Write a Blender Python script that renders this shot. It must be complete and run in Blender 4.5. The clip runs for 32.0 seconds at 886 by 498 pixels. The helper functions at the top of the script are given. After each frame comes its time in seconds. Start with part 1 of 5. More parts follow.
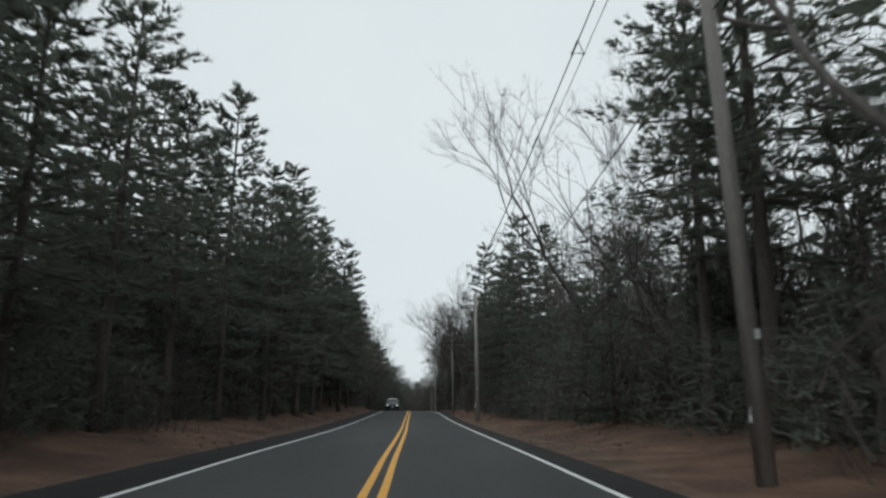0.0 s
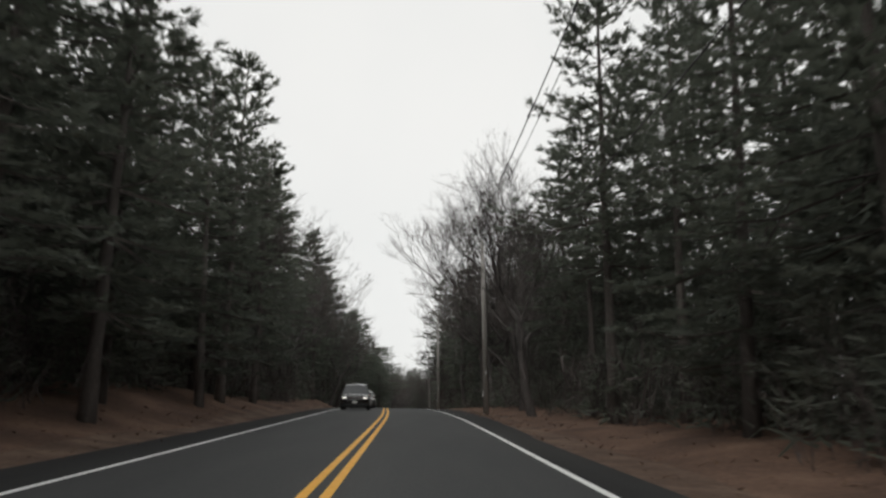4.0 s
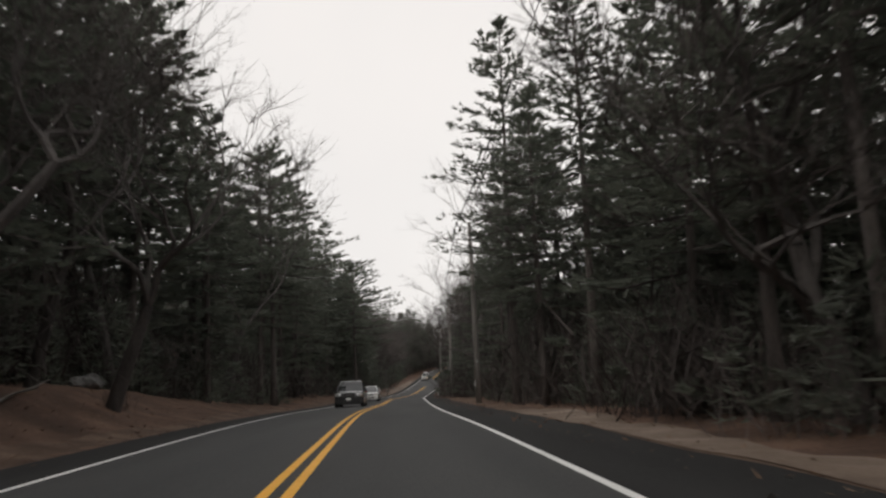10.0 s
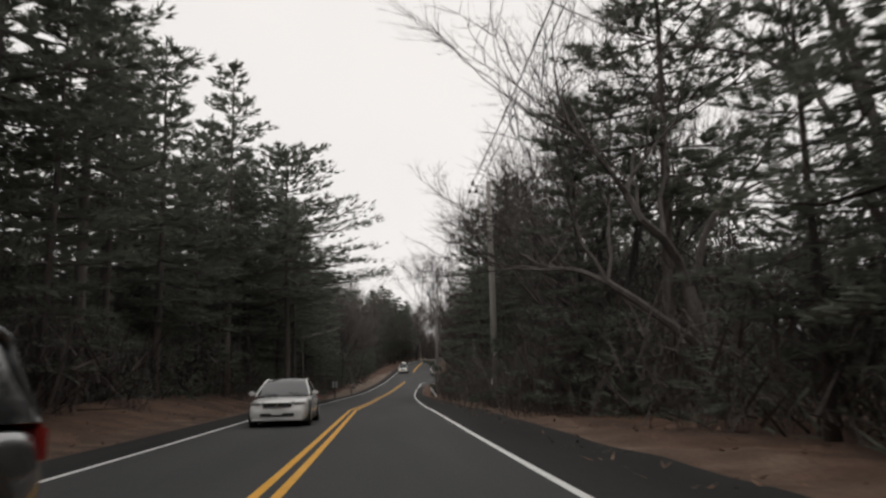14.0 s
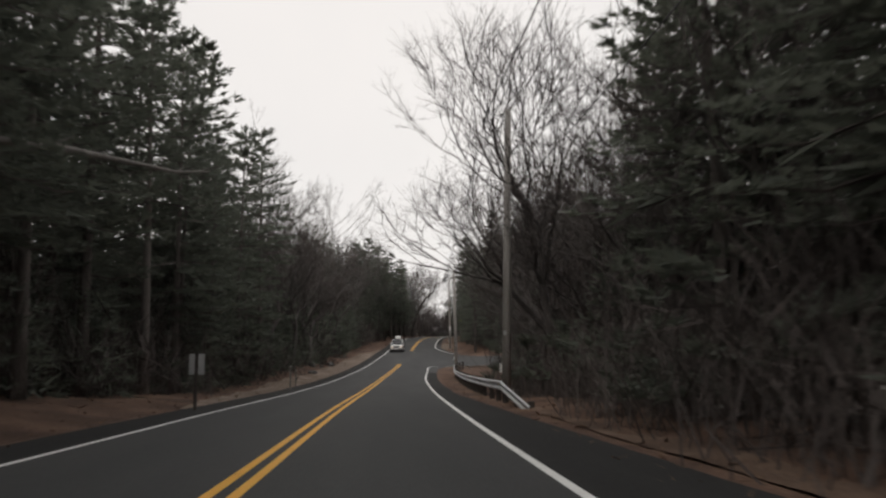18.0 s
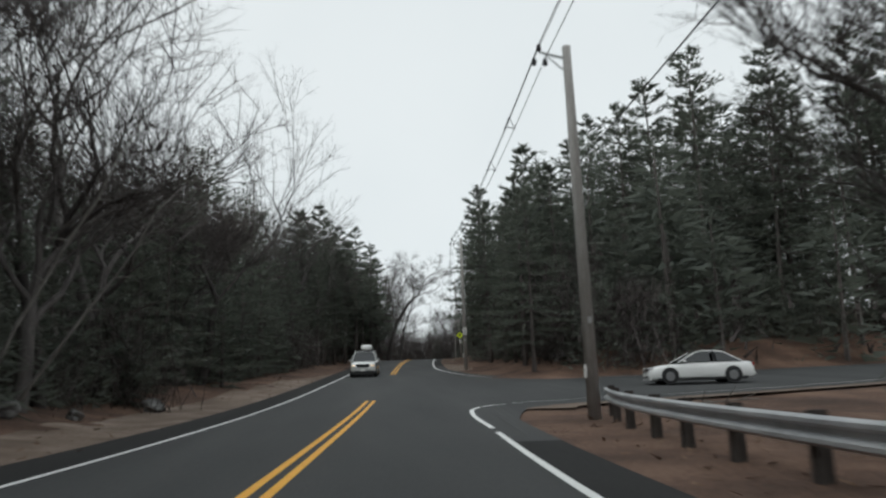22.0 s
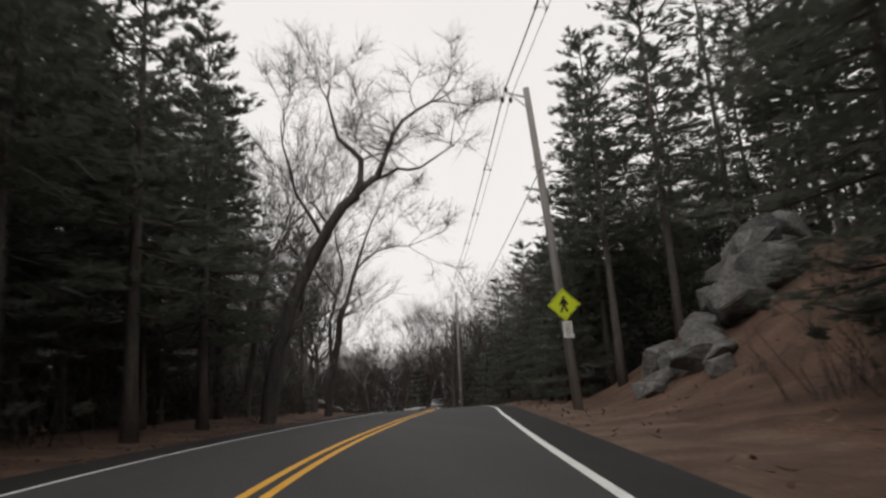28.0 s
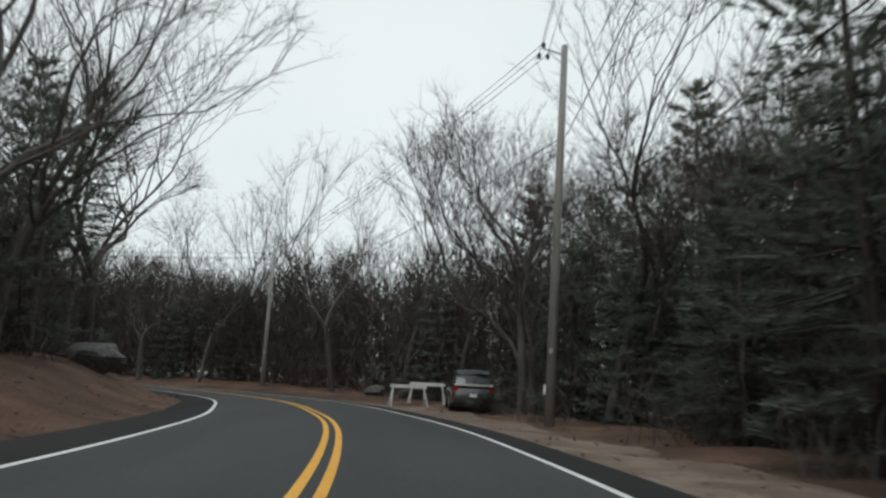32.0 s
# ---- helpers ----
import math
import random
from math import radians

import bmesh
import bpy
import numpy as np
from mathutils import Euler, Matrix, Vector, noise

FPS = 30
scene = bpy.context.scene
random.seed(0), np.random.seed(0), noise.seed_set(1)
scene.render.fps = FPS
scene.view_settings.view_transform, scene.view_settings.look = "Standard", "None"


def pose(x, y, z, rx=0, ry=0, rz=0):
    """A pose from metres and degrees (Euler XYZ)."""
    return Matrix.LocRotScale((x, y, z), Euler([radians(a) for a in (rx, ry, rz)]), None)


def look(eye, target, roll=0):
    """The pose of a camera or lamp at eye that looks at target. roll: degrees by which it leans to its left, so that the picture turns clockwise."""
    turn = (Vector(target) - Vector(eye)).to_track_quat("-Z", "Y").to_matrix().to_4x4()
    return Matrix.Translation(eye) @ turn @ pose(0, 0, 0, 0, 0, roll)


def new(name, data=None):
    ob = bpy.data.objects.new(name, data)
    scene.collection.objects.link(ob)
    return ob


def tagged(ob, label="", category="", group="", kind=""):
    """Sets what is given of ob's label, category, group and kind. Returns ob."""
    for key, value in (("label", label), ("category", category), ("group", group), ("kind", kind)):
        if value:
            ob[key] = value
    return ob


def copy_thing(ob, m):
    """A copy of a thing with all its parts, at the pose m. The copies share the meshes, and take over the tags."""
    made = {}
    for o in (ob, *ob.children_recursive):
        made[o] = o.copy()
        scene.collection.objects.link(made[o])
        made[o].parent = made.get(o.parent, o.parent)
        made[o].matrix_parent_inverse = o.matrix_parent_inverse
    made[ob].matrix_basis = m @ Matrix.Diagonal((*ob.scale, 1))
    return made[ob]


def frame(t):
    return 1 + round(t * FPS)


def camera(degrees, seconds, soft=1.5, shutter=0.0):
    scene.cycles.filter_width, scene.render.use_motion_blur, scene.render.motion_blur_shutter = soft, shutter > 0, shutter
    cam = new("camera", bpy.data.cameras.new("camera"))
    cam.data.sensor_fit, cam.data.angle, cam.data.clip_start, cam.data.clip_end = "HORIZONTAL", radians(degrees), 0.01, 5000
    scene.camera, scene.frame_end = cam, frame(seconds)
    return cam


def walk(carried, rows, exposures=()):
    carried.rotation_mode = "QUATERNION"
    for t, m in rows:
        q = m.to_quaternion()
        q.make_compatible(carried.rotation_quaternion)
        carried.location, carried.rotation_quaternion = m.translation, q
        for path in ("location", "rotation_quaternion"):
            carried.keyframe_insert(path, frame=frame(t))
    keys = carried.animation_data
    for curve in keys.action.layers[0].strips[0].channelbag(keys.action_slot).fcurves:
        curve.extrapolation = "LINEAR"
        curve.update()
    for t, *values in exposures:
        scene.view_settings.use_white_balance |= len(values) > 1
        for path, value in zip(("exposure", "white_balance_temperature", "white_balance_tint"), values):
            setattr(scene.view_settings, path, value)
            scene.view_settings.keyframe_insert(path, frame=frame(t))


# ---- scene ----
import math
import random

import bmesh
import bpy
import numpy as np
from mathutils import Matrix, Vector

cam = camera(60.5, 32.0, soft=2.4, shutter=0.3)
PATH = [
    (0.0, 0.01, -0.00, -2.921, 104.11, -0.37, -0.96),
    (0.5, -0.04, 6.77, -2.662, 104.41, -1.11, -0.83),
    (1.0, -0.22, 13.66, -2.335, 105.26, -0.87, -1.08),
    (1.5, -0.25, 20.43, -2.069, 105.21, -3.08, -0.94),
    (2.0, -0.31, 27.45, -1.774, 104.49, -2.62, -0.66),
    (2.5, -0.36, 34.37, -1.481, 104.45, -1.61, -0.72),
    (3.0, -0.46, 41.46, -1.174, 104.76, -2.17, -0.90),
    (3.5, -0.53, 48.60, -0.834, 104.84, -2.35, -1.03),
    (4.0, -0.72, 55.32, -0.519, 103.60, -0.59, -1.50),
    (4.5, -0.77, 62.08, -0.178, 100.73, -1.61, -1.77),
    (6.5, -1.47, 89.52, 1.218, 101.96, 0.68, -1.02),
    (7.0, -1.80, 96.24, 1.567, 102.47, -1.31, -1.11),
    (7.5, -2.00, 103.03, 1.875, 102.28, -0.35, -1.23),
    (8.0, -2.24, 109.79, 2.155, 101.95, -0.44, -1.18),
    (8.5, -2.49, 116.49, 2.416, 101.41, 0.28, -1.00),
    (9.0, -2.82, 123.15, 2.631, 100.88, 0.03, -0.96),
    (9.5, -3.20, 129.78, 2.871, 100.22, 1.44, -1.40),
    (10.0, -3.44, 136.24, 2.994, 99.82, 2.18, -2.21),
    (10.5, -3.70, 142.68, 3.062, 99.98, 1.33, -2.90),
    (11.0, -3.99, 148.78, 3.093, 99.66, 0.40, -3.04),
    (11.5, -4.10, 154.94, 3.070, 99.32, -0.71, -2.83),
    (12.0, -4.29, 160.80, 3.030, 99.05, -0.82, -3.05),
    (12.5, -4.42, 166.92, 2.963, 98.96, -0.46, -3.42),
    (13.0, -4.44, 172.50, 2.887, 99.17, 0.27, -3.66),
    (13.5, -4.45, 178.52, 2.818, 99.43, 0.74, -4.28),
    (14.0, -4.44, 183.91, 2.737, 99.39, 1.46, -4.46),
    (14.5, -4.41, 189.99, 2.629, 99.34, 0.73, -4.41),
    (16.5, -4.50, 214.97, 2.473, 99.25, 1.89, -6.03),
    (17.0, -4.29, 221.75, 2.340, 99.01, 1.03, -5.98),
    (17.5, -4.08, 227.77, 2.231, 98.47, 0.72, -5.57),
    (18.0, -3.82, 234.56, 2.112, 98.27, 0.66, -5.30),
    (18.5, -3.62, 240.92, 2.029, 98.32, 0.71, -5.22),
    (19.0, -3.41, 247.9, 1.974, 98.45, 0.72, -5.30),
    (19.5, -3.19, 254.55, 1.889, 98.63, 0.57, -5.59),
    (20.0, -2.90, 261.72, 1.826, 99.19, 0.54, -5.64),
    (20.5, -2.68, 268.6, 1.761, 99.40, 0.86, -5.79),
    (21.0, -2.40, 275.91, 1.721, 99.78, 0.76, -6.22),
    (21.5, -2.16, 282.89, 1.748, 100.32, 1.31, -6.90),
    (22.0, -1.78, 290.08, 1.767, 100.92, 1.79, -7.43),
    (22.5, -1.46, 296.95, 1.931, 101.60, 0.45, -8.09),
    (23.0, -0.85, 303.85, 2.090, 101.83, 1.02, -8.20),
    (23.5, -0.39, 310.93, 2.369, 102.34, -0.62, -8.21),
    (24.0, 0.11, 317.98, 2.730, 102.88, -0.42, -8.51),
    (24.5, 0.86, 325.38, 3.145, 102.97, -1.02, -8.60),
    (25.0, 1.64, 332.67, 3.628, 102.89, -1.98, -8.66),
    (25.5, 2.39, 340.31, 4.163, 102.90, -1.67, -8.50),
    (27.5, 5.98, 369.15, 6.147, 103.92, 4.18, -9.23),
    (28.0, 6.95, 376.73, 6.759, 103.07, 3.62, -9.83),
    (28.5, 7.82, 383.94, 7.277, 102.28, 3.14, -10.74),
    (29.0, 8.83, 390.94, 7.661, 102.33, 3.87, -12.67),
    (29.5, 10.15, 397.9, 7.983, 102.40, 2.48, -14.12),
    (30.0, 11.45, 404.88, 8.296, 101.84, 1.37, -14.74),
    (30.5, 13.07, 412.01, 8.527, 102.04, -0.03, -14.25),
    (31.0, 14.47, 419.31, 8.812, 101.41, -1.91, -12.77),
    (31.5, 15.80, 426.72, 8.965, 100.66, -3.52, -10.11),
    (32.0, 16.82, 434.04, 9.140, 100.14, -2.75, -6.87),
]
EXPOSURES = [(0.0, -0.06, 6100, 3), (1.8, -0.04, 6120, 3.5), (3.0, 0.06, 6600, 8), (4.4, 0.1, 6650, 8), (6.5, 0.1, 6850, 12), (20.8, 0.1, 6850, 12), (22.0, 0.02, 6200, 4), (24.2, 0.04, 6260, 5), (25.4, 0.1, 6850, 12), (29.6, 0.1, 6850, 12), (30.8, 0.1, 6230, 3), (32.0, 0.1, 6230, 2)]
SKY = 0.105
# points of the road's centre line: x, y, surface height
CENTRE = [(-0.93, -70.0, -5.93), (-0.85, -40.0, -5.29), (-0.65, -0.0, -4.06), (-0.93, 19.7, -3.24), (-1.32, 40.0, -2.38), (-1.83, 60.7, -1.39), (-2.44, 89.4, 0.10), (-3.38, 110.8, 1.05), (-4.36, 131.5, 1.75), (-5.11, 150.9, 1.92), (-5.71, 169.4, 1.79), (-5.75, 193.2, 1.45), (-5.77, 215.0, 1.30), (-5.77, 220.5, 1.23), (-5.32, 238.4, 0.91), (-4.82, 256.9, 0.73), (-4.01, 276, 0.59), (-2.91, 295.6, 0.73), (-1.06, 316, 1.45), (1.07, 337.3, 2.79), (4.22, 369.3, 5.02), (6.51, 385.4, 6.22), (9.79, 401.4, 6.97), (13.38, 417.7, 7.56), (16.0, 434.4, 8.00), (16.55, 448.8, 8.03), (15.70, 460.8, 8.00), (13.00, 473.3, 8.01), (6.20, 482.8, 8.14), (-5.04, 490.3, 8.21), (-19.83, 494.8, 8.26), (-44.87, 498.8, 8.29), (-74.99, 500.8, 8.32), (-100.00, 501.8, 8.33)]
def pose_rows():
    return [(t, pose(x, y, z, rx, ry, rz)) for t, x, y, z, rx, ry, rz in PATH]


walk(cam, pose_rows(), EXPOSURES)

# ---- world and light: a bright overcast sky ----
world = bpy.data.worlds.new("overcast_sky")
scene.world = world
world.use_nodes = True
wn, wl = world.node_tree.nodes, world.node_tree.links
wn.clear()
w_out = wn.new("ShaderNodeOutputWorld")
w_bg = wn.new("ShaderNodeBackground")
w_sky = wn.new("ShaderNodeTexSky")
w_sky.sky_type = 'NISHITA'
w_sky.sun_disc = False
w_sky.sun_elevation = math.radians(38)
w_sky.sun_rotation = math.radians(200)
w_sky.dust_density = 4.0
w_hsv = wn.new("ShaderNodeHueSaturation")
w_hsv.inputs["Saturation"].default_value = 0.12
w_cloud = wn.new("ShaderNodeTexNoise")
w_cloud.inputs["Scale"].default_value = 1.6
w_cloud.inputs["Detail"].default_value = 5.0
w_ramp = wn.new("ShaderNodeValToRGB")
w_ramp.color_ramp.elements[0].position = 0.3
w_ramp.color_ramp.elements[0].color = (7.6, 7.75, 7.9, 1)
w_ramp.color_ramp.elements[1].position = 0.7
w_ramp.color_ramp.elements[1].color = (8.6, 8.6, 8.65, 1)
w_mix = wn.new("ShaderNodeMix")
w_mix.data_type = 'RGBA'
w_mix.inputs["Factor"].default_value = 0.85
w_bg.inputs["Strength"].default_value = SKY
wl.new(w_sky.outputs["Color"], w_hsv.inputs["Color"])
wl.new(w_cloud.outputs["Fac"], w_ramp.inputs["Fac"])
wl.new(w_hsv.outputs["Color"], w_mix.inputs["A"])
wl.new(w_ramp.outputs["Color"], w_mix.inputs["B"])
wl.new(w_mix.outputs["Result"], w_bg.inputs["Color"])
wl.new(w_bg.outputs["Background"], w_out.inputs["Surface"])
sun_data = bpy.data.lights.new("sun", 'SUN')
sun_data.energy = 0.5
sun_data.angle = math.radians(30)
sun_data.color = (1.0, 0.97, 0.93)
sun = new("sun", sun_data)
sun.matrix_world = look((0, 0, 60), (18, 26, 20))

# ---- materials ----
def material(name, rough=0.8, metal=0.0):
    m = bpy.data.materials.new(name)
    m.use_nodes = True
    b = m.node_tree.nodes["Principled BSDF"]
    b.inputs["Roughness"].default_value = rough
    b.inputs["Metallic"].default_value = metal
    return m, m.node_tree.nodes, m.node_tree.links, b


def plain(name, colour, rough=0.5, metal=0.0, coat=0.0):
    m, n, l, b = material(name, rough, metal)
    b.inputs["Base Color"].default_value = (*colour, 1)
    b.inputs["Coat Weight"].default_value = coat
    return m


def glowing(name, colour, power):
    m, n, l, b = material(name, 0.2)
    b.inputs["Base Color"].default_value = (*colour, 1)
    b.inputs["Emission Color"].default_value = (*colour, 1)
    b.inputs["Emission Strength"].default_value = power
    return m


def mottled(name, stops, scale, rough=0.85, bump=0.3, fine=40.0, stretch=(1, 1, 1), vary=0.0, bump_scale=None, metal=0.0, sheen=0.35):
    """Colours from two noises, one broad and one fine, with relief from the fine one."""
    m, n, l, b = material(name, rough, metal)
    tc = n.new("ShaderNodeTexCoord")
    mp = n.new("ShaderNodeMapping")
    mp.inputs["Scale"].default_value = stretch
    l.new(tc.outputs["Object"], mp.inputs["Vector"])
    a = n.new("ShaderNodeTexNoise")
    a.inputs["Scale"].default_value = scale
    a.inputs["Detail"].default_value = 6
    f = n.new("ShaderNodeTexNoise")
    f.inputs["Scale"].default_value = fine
    f.inputs["Detail"].default_value = 4
    l.new(mp.outputs["Vector"], a.inputs["Vector"])
    l.new(mp.outputs["Vector"], f.inputs["Vector"])
    mix = n.new("ShaderNodeMix")
    mix.inputs["Factor"].default_value = 0.42
    l.new(a.outputs["Fac"], mix.inputs["A"])
    l.new(f.outputs["Fac"], mix.inputs["B"])
    src = mix.outputs["Result"]
    if vary:
        info = n.new("ShaderNodeObjectInfo")
        add = n.new("ShaderNodeMath")
        add.operation = 'MULTIPLY_ADD'
        l.new(info.outputs["Random"], add.inputs[0])
        add.inputs[1].default_value = vary
        l.new(src, add.inputs[2])
        sub = n.new("ShaderNodeMath")
        sub.operation = 'SUBTRACT'
        l.new(add.outputs[0], sub.inputs[0])
        sub.inputs[1].default_value = vary / 2
        src = sub.outputs[0]
    r = n.new("ShaderNodeValToRGB")
    els = r.color_ramp.elements
    while len(els) < len(stops):
        els.new(0.5)
    for e, (p, c) in zip(els, stops):
        e.position, e.color = p, (*c, 1)
    l.new(src, r.inputs["Fac"])
    l.new(r.outputs["Color"], b.inputs["Base Color"])
    b.inputs["Specular IOR Level"].default_value = sheen
    if bump:
        bn = n.new("ShaderNodeBump")
        bn.inputs["Strength"].default_value = bump
        bn.inputs["Distance"].default_value = bump_scale or 0.02
        l.new(f.outputs["Fac"], bn.inputs["Height"])
        l.new(bn.outputs["Normal"], b.inputs["Normal"])
    return m


M_ASPHALT = mottled("asphalt", [(0.30, (0.031, 0.032, 0.033)), (0.5, (0.047, 0.048, 0.049)), (0.68, (0.068, 0.068, 0.068))], 0.5, 0.82, 0.35, 60, (1, 0.12, 1), bump_scale=0.006)
M_SHOULDER = mottled("shoulder_asphalt", [(0.30, (0.018, 0.018, 0.018)), (0.5, (0.029, 0.029, 0.029)), (0.68, (0.043, 0.042, 0.041))], 0.6, 0.9, 0.35, 60, (1, 0.12, 1), bump_scale=0.006, sheen=0.15)
M_WHITE = mottled("road_paint_white", [(0.28, (0.50, 0.50, 0.49)), (0.42, (0.80, 0.80, 0.79)), (0.7, (0.88, 0.88, 0.87))], 2.0, 0.6, 0.2, 50)
M_YELLOW = mottled("road_paint_yellow", [(0.28, (0.55, 0.25, 0.02)), (0.42, (0.82, 0.40, 0.03)), (0.7, (0.88, 0.47, 0.06))], 2.0, 0.6, 0.2, 50)
M_LITTER = mottled("needle_litter", [(0.28, (0.034, 0.023, 0.017)), (0.45, (0.085, 0.050, 0.036)), (0.58, (0.155, 0.092, 0.064)), (0.75, (0.26, 0.175, 0.128))], 0.45, 0.95, 0.9, 14, bump_scale=0.05)
M_SAND = mottled("sandy_verge", [(0.3, (0.09, 0.065, 0.049)), (0.5, (0.185, 0.138, 0.107)), (0.7, (0.33, 0.27, 0.225))], 0.8, 0.95, 0.6, 22, bump_scale=0.03)
M_RIMSOIL = mottled("reddish_verge_soil", [(0.3, (0.045, 0.029, 0.021)), (0.48, (0.105, 0.066, 0.047)), (0.6, (0.165, 0.110, 0.080)), (0.75, (0.26, 0.20, 0.16))], 0.9, 0.95, 0.7, 16, bump_scale=0.04)
M_BARK = mottled("pine_bark", [(0.3, (0.055, 0.047, 0.044)), (0.5, (0.098, 0.085, 0.079)), (0.7, (0.165, 0.147, 0.137))], 1.5, 0.95, 0.8, 12, (3, 3, 0.5), 0.2, 0.04)
M_GREYBARK = mottled("grey_bark", [(0.3, (0.045, 0.040, 0.038)), (0.5, (0.085, 0.076, 0.073)), (0.7, (0.145, 0.132, 0.126))], 1.5, 0.95, 0.6, 14, (3, 3, 0.6), 0.25, 0.03)
M_NEEDLE = mottled("pine_needles", [(0.3, (0.050, 0.057, 0.050)), (0.5, (0.080, 0.089, 0.077)), (0.72, (0.116, 0.124, 0.104))], 0.5, 0.9, 0.0, 6, vary=0.25, sheen=0.06)
# thin needles pass part of the light on
nn, nl = M_NEEDLE.node_tree.nodes, M_NEEDLE.node_tree.links
n_through = nn.new("ShaderNodeBsdfTranslucent")
n_through.inputs["Color"].default_value = (0.068, 0.074, 0.060, 1)
n_add = nn.new("ShaderNodeAddShader")
nl.new(nn["Principled BSDF"].outputs["BSDF"], n_add.inputs[0])
nl.new(n_through.outputs["BSDF"], n_add.inputs[1])
nl.new(n_add.outputs["Shader"], nn["Material Output"].inputs["Surface"])
M_TWIG = mottled("twigs", [(0.3, (0.054, 0.047, 0.045)), (0.5, (0.098, 0.085, 0.081)), (0.7, (0.158, 0.139, 0.132))], 0.6, 0.95, 0.0, 8, vary=0.3, sheen=0.1)
M_DRYLEAF = mottled("dry_leaves", [(0.3, (0.05, 0.03, 0.02)), (0.5, (0.14, 0.085, 0.055)), (0.7, (0.30, 0.21, 0.15))], 3.0, 0.9, 0.0, 11)
M_POLE = mottled("weathered_pole_wood", [(0.3, (0.14, 0.125, 0.115)), (0.5, (0.26, 0.245, 0.23)), (0.7, (0.38, 0.365, 0.35))], 0.8, 0.9, 0.5, 18, (5, 5, 0.25), 0.15, 0.01)
M_STEEL = mottled("galvanised_steel", [(0.3, (0.30, 0.31, 0.32)), (0.5, (0.48, 0.49, 0.50)), (0.7, (0.6, 0.6, 0.6))], 1.5, 0.5, 0.1, 30, metal=0.3)
M_POST = mottled("dark_timber_post", [(0.3, (0.03, 0.026, 0.024)), (0.5, (0.07, 0.06, 0.055)), (0.7, (0.11, 0.1, 0.09))], 2, 0.9, 0.5, 20, (4, 4, 0.5))
M_ROCK = mottled("granite_ledge", [(0.28, (0.04, 0.038, 0.036)), (0.48, (0.115, 0.112, 0.109)), (0.7, (0.25, 0.245, 0.24))], 0.7, 0.9, 0.9, 7, bump_scale=0.08)
M_CABLE = plain("black_cable", (0.02, 0.02, 0.021), 0.6)
M_SIGN = plain("fluorescent_sign_sheet", (0.62, 0.74, 0.02), 0.4)
M_BLACK = plain("black_sheet", (0.012, 0.012, 0.012), 0.5)
M_LABEL = mottled("white_tag", [(0.3, (0.55, 0.54, 0.53)), (0.6, (0.75, 0.75, 0.74))], 3, 0.6, 0, 20)
M_WOODPALE = mottled("pale_dead_wood", [(0.3, (0.09, 0.083, 0.076)), (0.6, (0.21, 0.195, 0.18))], 1.5, 0.9, 0.4, 16, (4, 4, 0.6))
M_GLASS = plain("car_glass", (0.012, 0.014, 0.016), 0.06, 0.0, 0.5)
M_TYRE = plain("tyre_rubber", (0.016, 0.016, 0.017), 0.85)
M_RIM = plain("alloy_rim", (0.42, 0.42, 0.43), 0.3, 0.8)
M_TRIM = plain("black_trim", (0.02, 0.02, 0.021), 0.5)
M_CHROME = plain("chrome", (0.6, 0.6, 0.6), 0.15, 1.0)
M_PLATE = plain("licence_plate", (0.7, 0.7, 0.68), 0.5)
M_TAIL = plain("tail_lamp", (0.28, 0.02, 0.015), 0.25, 0.0, 0.5)
M_LAMP_ON = glowing("headlamp_lit", (1.0, 0.72, 0.42), 0.8)
M_LAMP_WHITE = glowing("headlamp_white", (1.0, 0.95, 0.88), 1.0)
M_LAMP = plain("headlamp_glass", (0.6, 0.6, 0.6), 0.1, 0.3, 0.6)


def paint(name, colour, metal=0.2):
    m, n, l, b = material(name, 0.22, metal)
    tx = n.new("ShaderNodeTexNoise")
    tx.inputs["Scale"].default_value = 5
    tx.inputs["Detail"].default_value = 6
    r = n.new("ShaderNodeValToRGB")
    r.color_ramp.elements[0].color = (*[c * 0.82 for c in colour], 1)
    r.color_ramp.elements[1].color = (*colour, 1)
    l.new(tx.outputs["Fac"], r.inputs["Fac"])
    l.new(r.outputs["Color"], b.inputs["Base Color"])
    b.inputs["Coat Weight"].default_value = 1.0
    b.inputs["Coat Roughness"].default_value = 0.06
    return m


M_PAINT_WHITE = paint("white_car_paint", (0.84, 0.84, 0.83), 0.0)
M_PAINT_BLACK = paint("black_car_paint", (0.014, 0.014, 0.015), 0.1)
M_PAINT_SILVER = paint("silver_car_paint", (0.80, 0.80, 0.79), 0.5)
M_PAINT_GREY = paint("grey_car_paint", (0.09, 0.092, 0.095), 0.4)
M_PAINT_SAGE = paint("pale_grey_car_paint", (0.78, 0.78, 0.76), 0.4)


# ---- helpers ----
rng = random.Random(7)


def mesh_of(name, verts, faces, mat, smooth=False):
    me = bpy.data.meshes.new(name)
    me.from_pydata([tuple(v) for v in verts], [], faces)
    me.materials.append(mat)
    if smooth:
        me.polygons.foreach_set("use_smooth", [True] * len(me.polygons))
    me.update()
    return me


def holder(name):
    return new(name)


def part(name, geo, mat, parent=None, label="", smooth=False):
    """One mesh object from (verts, faces) or a bmesh, under a thing or a part."""
    if isinstance(geo, tuple):
        me = mesh_of(name, geo[0], geo[1], mat, smooth)
    else:
        me = bpy.data.meshes.new(name)
        geo.to_mesh(me)
        geo.free()
        me.materials.append(mat)
        if smooth:
            me.polygons.foreach_set("use_smooth", [True] * len(me.polygons))
    ob = new(name, me)
    if parent is not None:
        ob.parent = parent
    if label:
        tagged(ob, label=label)
    return ob


